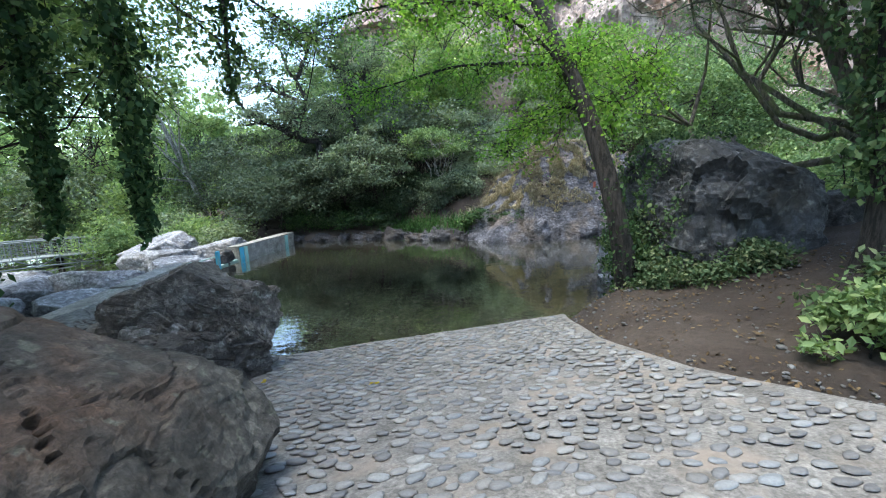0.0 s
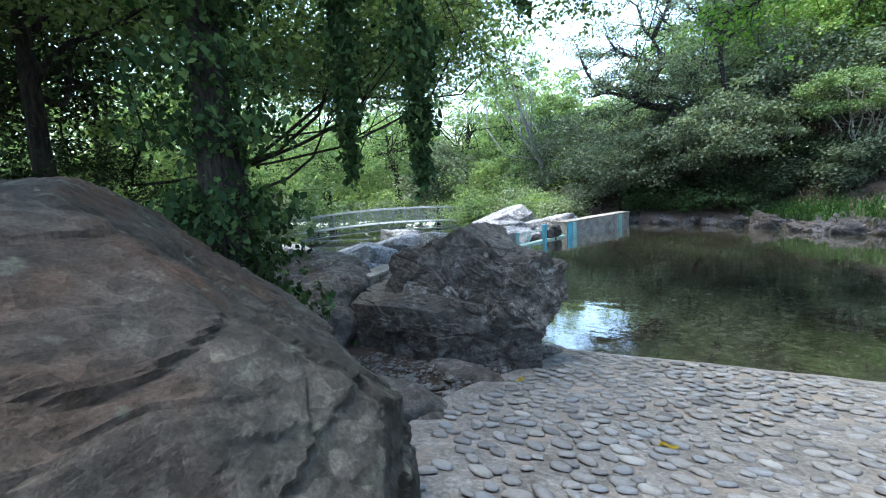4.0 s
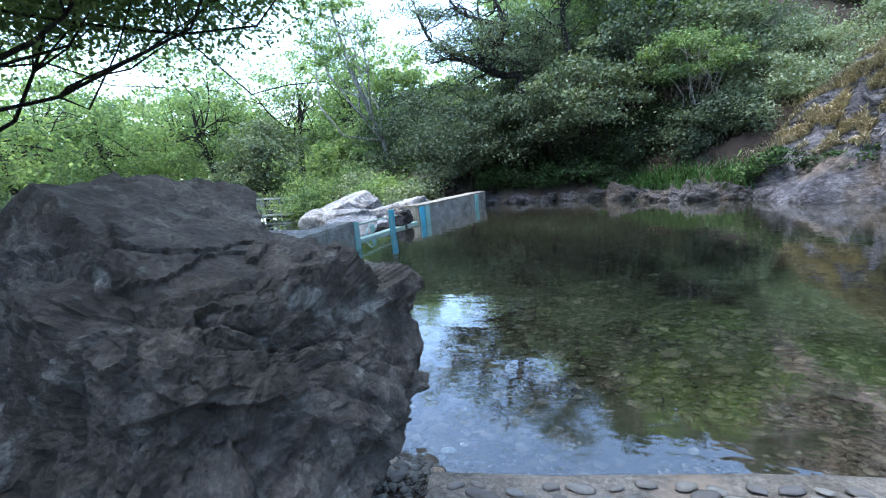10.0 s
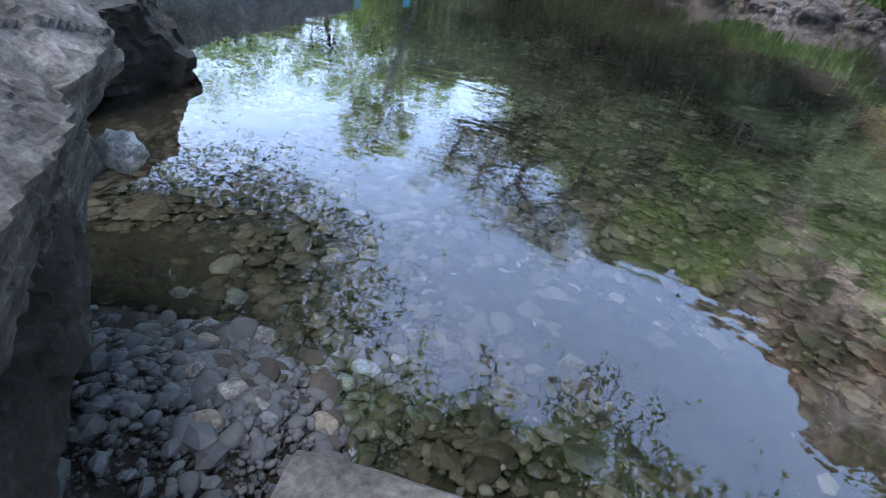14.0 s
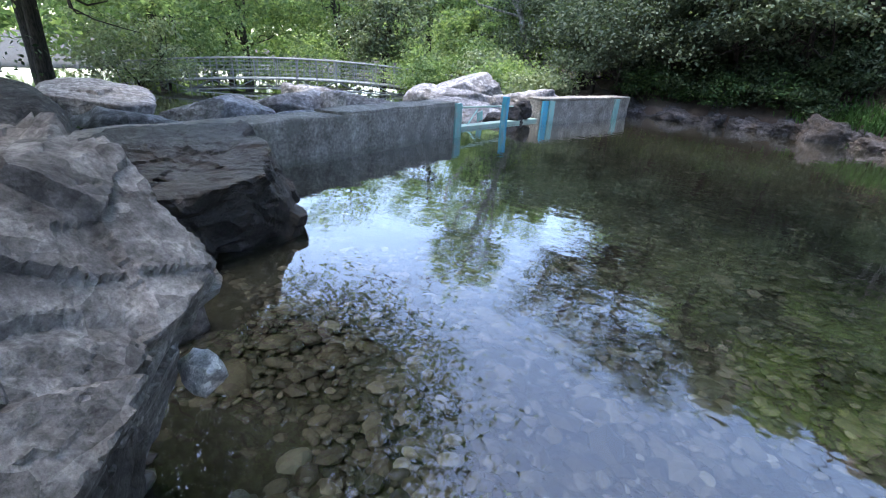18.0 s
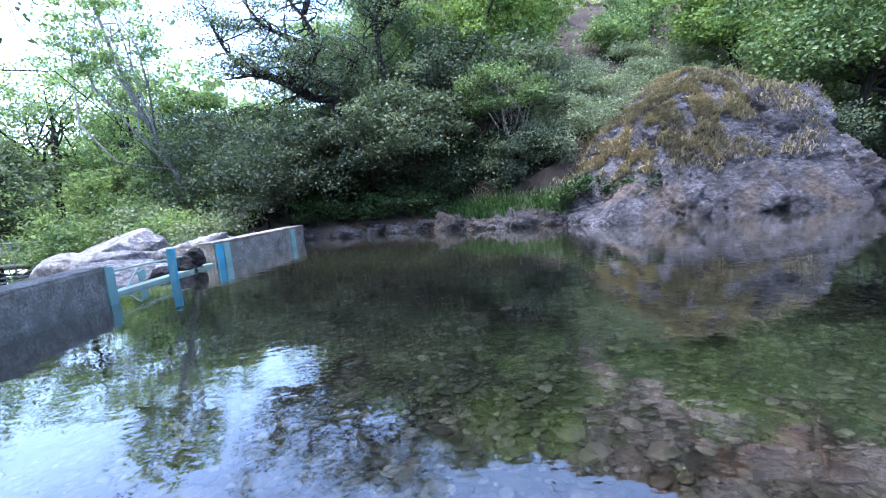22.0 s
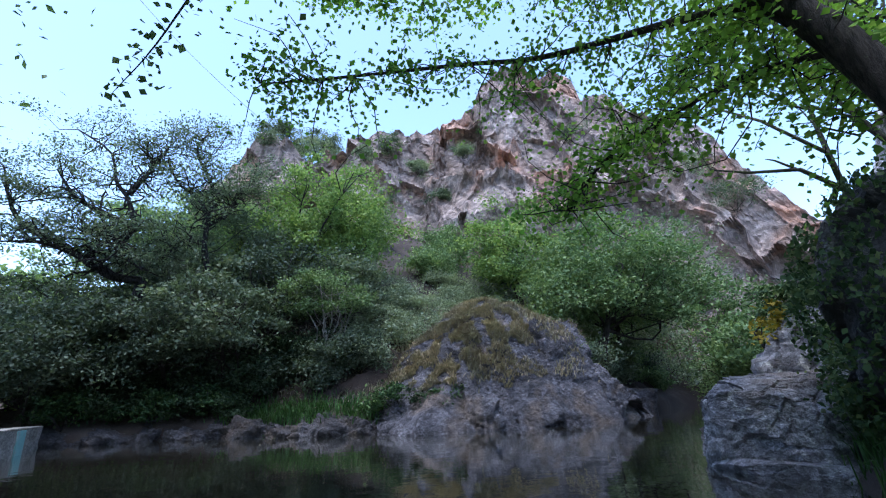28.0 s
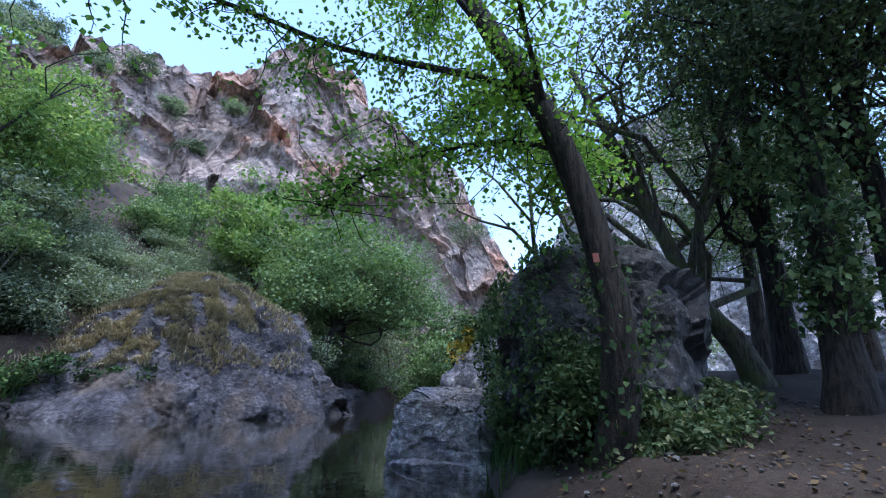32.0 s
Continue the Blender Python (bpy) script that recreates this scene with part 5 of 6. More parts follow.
# ---- near bank, down-stream side: the ivy-clad tree and hanging ivy ----
def ivy_leaves(path, radius, count, size, seed, mat, parent, name="ivy"):
    """Ivy leaves in a ragged sleeve about a path."""
    rng = np.random.default_rng(seed)
    p = curve_path(path, 60)
    i = rng.integers(0, 60, count)
    r = np.interp(i, np.linspace(0, 59, len(radius)), radius) * (0.45 + 0.75 * rng.random(count))
    lump = 0.7 + 0.6 * np.sin(i * 0.9 + 1.3 * np.sin(i * 0.37))
    a = rng.uniform(0, 2 * np.pi, count)
    c = p[i] + np.stack([np.cos(a) * r * lump, np.sin(a) * r * lump, rng.normal(0, 0.12, count)], -1)
    v, f = leaf_quads(c, size, rng, 0.5, 0.75, 0.0)
    return mesh_obj(name, v, f, mat, parent)


t = tree((-5.75, 4.85, gz(-5.75, 4.85)), [(0.1, 0, -0.4), (0.1, 0, 1.6), (-0.1, 0.1, 4.0), (-0.2, 0.2, 8.0)], 0.36, (0.4, -0.6, 8.6), (4.4, 3.9, 2.3), LEAF_MID, "thick tree trunk covered in dark ivy", 601, 130, 140, 0.06, BARK, 22, "ivy_tree", "", 0.18, stout=0.25, first=9)
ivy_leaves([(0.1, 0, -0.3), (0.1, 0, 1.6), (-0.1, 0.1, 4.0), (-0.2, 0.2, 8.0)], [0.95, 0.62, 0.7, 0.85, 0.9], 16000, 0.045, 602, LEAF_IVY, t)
rng = np.random.default_rng(605)
for pts in ([(-0.15, 0.15, 7.0), (0.4, 2.6, 6.9), (1.1, 4.7, 6.0), (1.9, 6.2, 5.2)], [(-0.15, 0.15, 6.4), (0.1, 2.0, 6.1), (0.3, 3.6, 5.6), (0.1, 4.8, 4.8)], [(-0.15, 0.15, 7.4), (1.0, 3.4, 7.0), (2.4, 5.4, 6.2), (3.4, 6.6, 5.7)]):
    p = curve_path(pts, 16)
    tubes, spray = [tube_arrays(p, np.linspace(0.05, 0.01, 16), 7, 0.12)], []
    for s in range(4, 16):
        for _ in range(5):
            e = p[s] + rng.normal(size=3) * np.array([0.6, 0.6, 0.4]) + np.array([0, 0.1, -0.2])
            q = limb_path(p[s], e, rng, 0.12, 5)
            tubes.append(tube_arrays(q, np.linspace(0.01, 0.003, 5), 4))
            spray.append(q[rng.integers(1, 5, 30)] + rng.normal(size=(30, 3)) * 0.15)
    v, f = joined(tubes)
    limb = mesh_obj("limb", v, f, BARK, t, True)
    v, f = leaf_quads(np.concatenate(spray), 0.045, rng, 0.25, 0.8)
    mesh_obj("foliage", v, f, LEAF_MID, limb)
for n, (x, y, lo) in enumerate([(-3.97, 6.55, 2.85), (-4.9, 6.2, 3.0), (-2.9, 7.3, 4.6)]):
    v = thing("ivy_vine", (x, y, lo), "dark hanging ivy-clad branch with ragged leaves", "vine", "hanging ivy")
    path = [(0.0, 0, 0), (0.03, 0.02, 1.4), (-0.06, 0.0, 3.0), (-0.3, -0.2, 5.6)]
    a, b = tube_arrays(curve_path(path, 12), np.linspace(0.012, 0.06, 12), 6, 0.2)
    mesh_obj("stem", a, b, BARK, v, True)
    ivy_leaves(path, [0.1, 0.2, 0.3, 0.34, 0.4], 3800 if n < 2 else 1100, 0.042, 610 + n, LEAF_IVY, v)
# The last one is unseen, added to keep sun off the ramp-side boulder.
for n, (x, y, h, rad) in enumerate([(-15.6, 9.2, 11, 0.2), (-15.4, 9.75, 11, 0.18), (-12.3, 4.2, 11, 0.24), (-9.2, 1.6, 11, 0.25), (-17.5, 5.0, 12, 0.25), (-7.5, -2.5, 10, 0.25), (-6.4, 0.2, 11, 0.25), (-11.0, -2.2, 12, 0.3)]):
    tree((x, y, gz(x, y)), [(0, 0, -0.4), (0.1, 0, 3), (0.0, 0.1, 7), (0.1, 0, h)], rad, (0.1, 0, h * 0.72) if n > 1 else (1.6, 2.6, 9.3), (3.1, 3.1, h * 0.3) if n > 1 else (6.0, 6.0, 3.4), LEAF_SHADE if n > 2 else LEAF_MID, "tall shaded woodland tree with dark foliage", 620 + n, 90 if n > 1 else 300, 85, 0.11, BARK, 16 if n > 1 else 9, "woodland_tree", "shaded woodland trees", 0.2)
for n, (x, y, r) in enumerate([(-7.2, 5.2, 0.7), (-8.8, 6.6, 0.7), (-9.2, 4.2, 1.2), (-11.5, 6.4, 1.1), (-12.6, 10.2, 0.9), (-7.2, 3.4, 1.0)]):
    shrub((x, y, gz(x, y)), (r, r, r * 0.6), LEAF_IVY, "low dark ivy and undergrowth among the rocks", 640 + n, 26, 150, 0.04, "ivy_patch", "undergrowth by the path")

for n, (x, y, r) in enumerate([(-13.5, 2.4, 1.9), (-15.5, 5.2, 2.0), (-17.5, 1.2, 2.6), (-14.5, -2.6, 2.4), (-19.5, 6.0, 2.4), (-10.8, -0.6, 1.5), (-20.5, -3.0, 3.0), (-12.2, -6.5, 2.6), (-17.0, 8.2, 1.5)]):
    r *= 1.25
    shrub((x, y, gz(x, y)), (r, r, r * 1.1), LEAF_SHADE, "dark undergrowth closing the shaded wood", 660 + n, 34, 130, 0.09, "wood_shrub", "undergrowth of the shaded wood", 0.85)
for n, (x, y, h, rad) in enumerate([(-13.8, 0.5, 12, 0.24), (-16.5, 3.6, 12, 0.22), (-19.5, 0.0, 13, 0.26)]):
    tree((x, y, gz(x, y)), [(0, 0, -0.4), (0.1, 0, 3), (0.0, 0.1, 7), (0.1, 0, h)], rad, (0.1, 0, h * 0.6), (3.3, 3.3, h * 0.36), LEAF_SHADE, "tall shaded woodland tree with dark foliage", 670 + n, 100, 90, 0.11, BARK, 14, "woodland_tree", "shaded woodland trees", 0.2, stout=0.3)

# ---- near bank, up-stream side: the leaning tree, its rock and the dark trees ----
t = thing("leaning_tree", (3.95, 9.75, 0.35), "leaning alder with dark cracked bark and long leafy limbs", "tree")
ALDER_TRUNK = curve_path([(0.12, 0.05, -0.5), (0.0, -0.05, 0.4), (-0.2, -0.2, 1.4), (-0.42, -0.12, 2.6), (-0.8, 0.3, 4.25), (-1.2, 1.0, 5.75), (-1.75, 1.95, 7.65), (-2.35, 2.85, 9.65)], 30)
v, f = tube_arrays(ALDER_TRUNK, np.linspace(0.26, 0.1, 30) * (1 + 0.5 * np.exp(-np.linspace(0, 14, 30))), 14, 0.16, 3)
mesh_obj("trunk", v, f, BARK, t, True)
rng = np.random.default_rng(71)
ALDER_LIMBS = [([(-1.0, 0.65, 5.0), (-1.4, 1.5, 5.35), (-2.35, 3.0, 5.75), (-3.4, 3.65, 5.85), (-5.3, 4.2, 5.55), (-6.3, 4.45, 5.4)], 0.06),
         ([(-0.75, 0.25, 4.1), (-1.1, 1.2, 4.3), (-1.7, 2.6, 4.0), (-2.0, 3.3, 3.4)], 0.04), ([(-1.25, 1.1, 5.9), (-2.2, 1.9, 7.0), (-3.6, 2.9, 7.4), (-5.4, 3.2, 7.3), (-7.4, 3.4, 6.9)], 0.055),
         ([(-0.95, 0.55, 4.8), (-0.4, 1.7, 5.6), (0.3, 3.2, 5.9)], 0.04), ([(-1.6, 1.7, 7.2), (-0.9, 2.7, 8.0), (0.2, 3.6, 8.2)], 0.04), ([(-0.85, 0.4, 4.5), (-1.7, 0.4, 5.6), (-3.0, 0.0, 6.2), (-4.4, -0.4, 6.1)], 0.045), ([(-0.6, 0.05, 3.4), (0.3, 0.6, 4.6), (1.2, 1.2, 5.4)], 0.035)]
ALDER_LIMBS += [([(-1.9, 2.2, 8.2), (-3.6, 3.0, 9.6), (-6.0, 3.4, 10.2), (-8.6, 3.4, 10.4), (-11.5, 4.2, 10.2)], 0.07), ([(-2.2, 2.6, 9.2), (-3.8, 4.4, 10.0), (-6.0, 5.8, 10.2), (-8.5, 6.6, 10.0)], 0.06), ([(-1.7, 1.9, 7.6), (-3.8, 1.6, 9.4), (-6.2, 1.0, 10.2), (-8.6, 1.2, 10.4)], 0.06)]
cen, leaves = clump_points((-6.4, 3.8, 10.3), (6.4, 3.7, 1.1), 330, 210, rng, 0.11, 0.08)
v, f = leaf_quads(leaves, 0.058, rng, 0.2, 0.85)
mesh_obj("crown", v, f, LEAF_BRIGHT2, t)
for pts, r in ALDER_LIMBS:
    p = curve_path(pts, 18)
    tubes, spray = [tube_arrays(p, np.linspace(r, 0.012, 18), 8, 0.12)], []
    for s in range(3, 18):
        for _ in range(5):
            e = p[s] + rng.normal(size=3) * np.array([0.6, 0.6, 0.38]) + np.array([-0.1, 0.1, -0.16])
            q = limb_path(p[s], e, rng, 0.12, 5)
            tubes.append(tube_arrays(q, np.linspace(0.012, 0.003, 5), 4))
            spray.append(q[rng.integers(1, 5, 38)] + rng.normal(size=(38, 3)) * 0.15)
    v, f = joined(tubes)
    limb = mesh_obj("limb", v, f, BARK, t, True)
    v, f = leaf_quads(np.concatenate(spray), 0.037, rng, 0.25, 0.88)
    mesh_obj("foliage", v, f, LEAF_BRIGHT2, limb)
ivy_leaves([(0.1, 0, -0.3), (0, 0, 0.5), (-0.2, -0.2, 1.4), (-0.42, -0.12, 2.6)], [0.5, 0.36, 0.24, 0.2], 1500, 0.038, 72, LEAF_IVY, t)
for n in range(7):
    a = n * 0.9 + 0.3
    reach = 0.55 + 0.3 * math.sin(n * 2.7)
    q = [(0.0, 0.0, 0.25), (0.3 * reach * math.cos(a), 0.3 * reach * math.sin(a), 0.08), (0.8 * reach * math.cos(a), 0.8 * reach * math.sin(a), -0.08), (1.3 * reach * math.cos(a + 0.2), 1.3 * reach * math.sin(a + 0.2), -0.3)]
    v, f = tube_arrays(curve_path(q, 10), np.linspace(0.11, 0.025, 10), 7, 0.25, n)
    mesh_obj("root", v, f, BARK, t, True)
bm = bmesh.new()
box(bm, (-0.004, -0.035, -0.06), (0.004, 0.035, 0.06), 0.003)
mark = part("paint_mark", bm, RED_PAINT, t, "faded red paint mark on the bark")
mark.location, mark.rotation_euler = (-0.72, -0.12, 2.6), (0.12, -0.15, radians(200))
v = thing("hanging_twig", (-3.3, 13.0, 5.7), "hanging leafy twig end of the overhanging branch", "twig")
p = curve_path([(0.35, 0.3, 1.4), (0.15, 0, 0.3), (-0.15, 0, -0.6), (-0.4, -0.1, -1.3)], 12)
a, b = tube_arrays(p, np.linspace(0.02, 0.004, 12), 5)
mesh_obj("stem", a, b, BARK, v, True)
a, b = leaf_quads(p[rng.integers(2, 12, 130)] + rng.normal(size=(130, 3)) * 0.12, 0.042, rng, 0.3, 0.85)
mesh_obj("foliage", a, b, LEAF_MID, v)

tree((9.3, 8.3, gz(9.3, 8.3)), [(0, 0, -0.4), (-0.35, 0.45, 0.75), (-0.7, 0.95, 1.5), (-1.0, 1.55, 3.1), (-1.3, 2.2, 4.9), (-1.8, 3.2, 7.4)], 0.26, (-1.6, 2.6, 6.0), (3.6, 3.0, 2.2), LEAF_OAK, "mossy leaning trunk with feathery branches", 703, 75, 60, 0.06, BARK_MOSS, 30, "mossy_tree", "", 0.15, shell=0.3)
for n, (x, y, h, r, lowz) in enumerate([(10.6, 7.9, 9.5, 2.7, 0.6), (11.0, 5.0, 10, 3.2, 0.6), (13.6, 8.4, 10, 3.2, 0.5), (9.2, 1.2, 10, 3.2, 0.6), (15.5, 6.0, 11, 3.6, 0.55), (12, -2, 10, 3.5, 0.6)]):
    t = tree((x, y, gz(x, y)), [(0, 0, -0.4), (-0.1, 0.1, 2.5), (-0.3, 0.2, 5.5), (-0.2, 0.3, h)], 0.3 if n == 0 else 0.24, (-0.3, 0.3, h * lowz), (r, r, h * 0.36), LEAF_MID if n < 3 else LEAF_DARK, "dark dense tree shading the path", 710 + n, 62 if n < 3 else 80, 90, 0.07, BARK, 16, "shade_tree", "dark trees by the path", 0.18, shell=0.35)
for n, (x, y, r) in enumerate([(4.75, 5.0, 0.62), (5.6, 5.6, 0.7), (13.5, 12.5, 1.6), (10.0, 11.8, 1.4), (16.0, 14.0, 2.0), (11.5, 14.6, 1.5), (9.0, 13.6, 1.2), (20, 12, 2.6), (18, 17, 2.2)]):
    shrub((x, y, gz(x, y)), (r, r, r * 0.75), LEAF_MID if n != 1 else LEAF_BRAMBLE, "green undergrowth bush beside the path", 740 + n, 26, 100, 0.06, "undergrowth", "undergrowth by the path")

# The last four are unseen, added behind the start to block sky light.
for n, (x, y, h, r) in enumerate([(8.2, 3.6, 9.5, 3.4), (8.8, 6.2, 10.5, 4.2), (6.8, -2.5, 10, 3.6), (1.5, -6.5, 10, 3.8), (-4.5, -5.5, 10, 3.6), (4.0, -9.0, 11, 4.0)]):
    tree((x, y, gz(x, y)), [(0, 0, -0.4), (-0.1, 0.1, 2.5), (-0.4, 0.2, 5.5), (-0.5, 0.3, h)], 0.26, (-1.2, 0.6, h * 0.78), (r, r, h * 0.26), LEAF_MID if n < 2 else LEAF_DARK, "tall tree whose crown shades the ramp", 790 + n, 100, 80, 0.11, BARK, 14, "canopy_tree", "trees that shade the ramp", 0.19, shell=0.35)

t = tree((6.9, 7.3, gz(6.9, 7.3)), [(0, 0, -0.4), (0.1, 0, 1.6), (-0.1, 0.0, 4.0), (-0.5, 0.1, 8.0)], 0.3, (-0.7, 0.3, 6.6), (2.3, 2.2, 2.3), LEAF_DARK, "thick trunk hung with dense dark ivy beside the path", 651, 90, 150, 0.055, BARK, 14, "ivy_tree", "", 0.2, shell=0.3, stout=0.25, first=9)
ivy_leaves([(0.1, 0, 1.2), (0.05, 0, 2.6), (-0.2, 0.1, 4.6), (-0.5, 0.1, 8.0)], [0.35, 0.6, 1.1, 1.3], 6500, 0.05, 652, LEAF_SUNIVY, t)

# ivy and brambles over the rock behind the leaning tree
rng = np.random.default_rng(81)
d = rng.normal(size=(26000, 3))
d /= np.linalg.norm(d, axis=1)[:, None]
d = d[(d[:, 0] * -0.75 + d[:, 1] * 0.6 + d[:, 2] * 0.3 + 0.35 * np.sin(d[:, 1] * 7 + d[:, 2] * 5)) > 0.12]
d = d[fbm(d[:, 0], d[:, 1], d[:, 2], 2, 3.2) > -0.02]
ivy = thing("ivy_cover", (6.25, 10.75, 0.3), "dark ivy draped over the tall boulder", "ivy")
strand = np.floor((np.arctan2(d[:, 1], -d[:, 0]) + np.pi) * 2.2 + 0.6 * np.sin(d[:, 2] * 5)).astype(int)
for k in np.unique(strand):
    w = d[strand == k]
    c = np.array([0, 0, 1.75]) + w * np.array([2.2, 1.75, 2.0]) * rng.uniform(0.92, 1.1, len(w))[:, None]
    v, f = leaf_quads(c, 0.036, rng, 0.4, 0.75, 0.0)
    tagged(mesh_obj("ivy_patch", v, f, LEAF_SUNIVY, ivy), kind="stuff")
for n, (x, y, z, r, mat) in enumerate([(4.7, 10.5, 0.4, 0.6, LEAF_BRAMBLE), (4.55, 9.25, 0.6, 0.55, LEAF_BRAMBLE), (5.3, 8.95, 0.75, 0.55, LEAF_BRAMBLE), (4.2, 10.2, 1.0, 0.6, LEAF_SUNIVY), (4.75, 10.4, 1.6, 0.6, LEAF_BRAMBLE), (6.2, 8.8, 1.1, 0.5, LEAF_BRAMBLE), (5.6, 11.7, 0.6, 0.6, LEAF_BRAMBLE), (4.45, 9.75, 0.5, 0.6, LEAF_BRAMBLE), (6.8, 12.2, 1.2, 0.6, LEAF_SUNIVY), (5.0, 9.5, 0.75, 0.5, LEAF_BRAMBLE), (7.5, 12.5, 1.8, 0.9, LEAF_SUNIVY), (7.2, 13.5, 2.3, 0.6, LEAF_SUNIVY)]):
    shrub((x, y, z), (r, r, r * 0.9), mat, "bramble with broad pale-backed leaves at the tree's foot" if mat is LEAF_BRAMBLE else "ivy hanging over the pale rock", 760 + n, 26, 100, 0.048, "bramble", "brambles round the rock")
shrub((6.75, 13.8, 1.9), (0.22, 0.22, 0.6), LEAF_YELLOW, "yellowing creeper on the rock's edge", 775, 10, 40, 0.06, "creeper")
for n, (x, y, c) in enumerate([(5.4, 11.6, 420), (5.9, 11.9, 350), (4.8, 11.0, 260)]):
    tuft((x, y, 0.25), 0.4, c, 0.6, GRASS_MAT, "long drooping green grass at the water's edge", 780 + n, "grass_tuft", "grass at the near bank", 1.0, 0.01)

# ---- cable across the valley ----
a = np.array([-10.2, 52.5, 34.6])
b = np.array([-3.0, 53.2, 27.6])
a = a + (a - b) * 2.0
v, f = tube_arrays([a + (b - a) * s - np.array([0, 0, 1.5]) * math.sin(math.pi * s) for s in np.linspace(0, 1, 16)], [0.025] * 16, 6)
tagged(mesh_obj("cable", v, f, STEEL), "thin dark cable strung down from the cliff", "cable")

# ---- cobbled ramp ----
ramp_x = np.linspace(0, 1, 41)
ramp_y = np.concatenate([np.linspace(-7, 8.2, 61), np.linspace(8.4, 10.05, 14)])
rv = np.zeros((41, 75, 3))
for a, s in enumerate(ramp_x):
    for b, y in enumerate(ramp_y):
        x = ramp_left(y) + (ramp_right(y) - ramp_left(y)) * s
        lim = EDGE_A[1] + (x - EDGE_A[0]) * EDGE_DIR[1] / EDGE_DIR[0]
        yy_ = min(y, lim)
        rv[a, b] = (x, yy_, float(ramp_z(x, yy_)))
rv[..., 2] += fbm(rv[..., 0], rv[..., 1], 3.0, 2, 0.9) * 0.02
i, j = np.meshgrid(np.arange(40), np.arange(74), indexing="ij")
f = np.stack([i * 75 + j, (i + 1) * 75 + j, (i + 1) * 75 + j + 1, i * 75 + j + 1], -1).reshape(-1, 4)
ramp = mesh_obj("pavement", rv.reshape(-1, 3), f, MORTAR, None, True)
tagged(ramp, "river-cobble ramp set in grey mortar, sloping to the pool", "ramp", kind="structure")
lip_n = 46
lx = np.linspace(EDGE_A[0], EDGE_B[0], lip_n)
ly = EDGE_A[1] + (lx - EDGE_A[0]) * EDGE_DIR[1] / EDGE_DIR[0]
rows = []
for off, dz in ((-0.12, 0.012), (-0.02, 0.02), (0.05, 0.005), (0.075, -0.03), (0.08, -0.4)):
    w = fbm(lx * 2.0, off * 9, 1.0, 2, 1.0) * 0.015
    rows.append(np.stack([lx - EDGE_IN[0] * off, ly - EDGE_IN[1] * (off + w), ramp_z(lx, ly) + dz + w * 0.4], -1))
v = np.stack(rows, 1)
i, j = np.meshgrid(np.arange(lip_n - 1), np.arange(4), indexing="ij")
f = np.stack([i * 5 + j, (i + 1) * 5 + j, (i + 1) * 5 + j + 1, i * 5 + j + 1], -1).reshape(-1, 4)
mesh_obj("lip", v.reshape(-1, 3), f, MORTAR, ramp, True)


def cobble_shape(seed, flat=0.2):
    """A worn oval stone: a rim below, a shoulder, a domed top."""
    rng = np.random.default_rng(seed)
    n = 10
    a = np.linspace(0, 2 * np.pi, n, endpoint=False)
    r = 1 + 0.1 * rng.normal(size=n) + 0.07 * np.cos(2 * a + rng.uniform(0, 6))
    v = [np.stack([np.cos(a) * r * k, np.sin(a) * r * k * 0.64, np.full(n, z * flat)], -1) for k, z in ((1.0, -0.6), (0.97, 0.35), (0.68, 0.8))]
    v = np.concatenate(v + [np.array([[0, 0, 0.92 * flat]])])
    f = []
    for k in range(2):
        for m in range(n):
            f.append((k * n + m, k * n + (m + 1) % n, (k + 1) * n + (m + 1) % n, (k + 1) * n + m))
    tri = [(2 * n + m, 2 * n + (m + 1) % n, 3 * n) for m in range(n)]
    return v, f, tri


STONE_TONES = [(0.0, (0.18, 0.18, 0.19)), (0.35, (0.29, 0.285, 0.285)), (0.6, (0.35, 0.34, 0.33)), (0.85, (0.27, 0.29, 0.315)), (1.0, (0.44, 0.43, 0.41))]
BED_TONES = [(0.0, (0.009, 0.007, 0.005)), (0.4, (0.032, 0.024, 0.016)), (0.75, (0.06, 0.049, 0.036)), (0.95, (0.09, 0.078, 0.062)), (1.0, (0.14, 0.13, 0.108))]


def stone_material(name, island, k=1.0, tones=STONE_TONES):
    m, nt, bsdf = material(name, 0.62)
    if island:
        rnd = nt.nodes.new("ShaderNodeNewGeometry").outputs["Random Per Island"]
    else:
        rnd = nt.nodes.new("ShaderNodeObjectInfo").outputs["Random"]
    col = ramp_node(nt, rnd, tones)
    col = mix_node(nt, 1.0, col, (k * 0.93, k * 0.95, k * 0.97), "MULTIPLY") if k != 1 else col
    fine, broad = noise_node(nt, 38, 6, 0.7), noise_node(nt, 2.0, 4)
    col = mix_node(nt, 0.7, col, ramp_node(nt, fine, [(0.3, (0.65,) * 3), (0.7, (1.2,) * 3)]), "MULTIPLY")
    col = mix_node(nt, 0.7, col, ramp_node(nt, broad, [(0.3, (0.8, 0.74, 0.68)), (0.7, (1.12, 1.12, 1.14))]), "MULTIPLY")
    nt.links.new(col, bsdf.inputs["Base Color"])
    bump_node(nt, bsdf, [(fine, 1.0)], 0.004, 0.6)
    return m


COBBLE = stone_material("cobble_stone", False, 0.7)
COBBLES = stone_material("cobble_stones", True, 0.7)
PEBBLES = stone_material("pebble_stones", True, 0.36)
DARK_GRAVEL = stone_material("dark_gravel", True, 0.2)
PEBBLE_BLUE = rock_material("blue_grey_pebble", (0.1, 0.115, 0.125), (0.15, 0.17, 0.18), (0.2, 0.225, 0.235), None, 6.0, 0.6, None, 0.004, None, False)
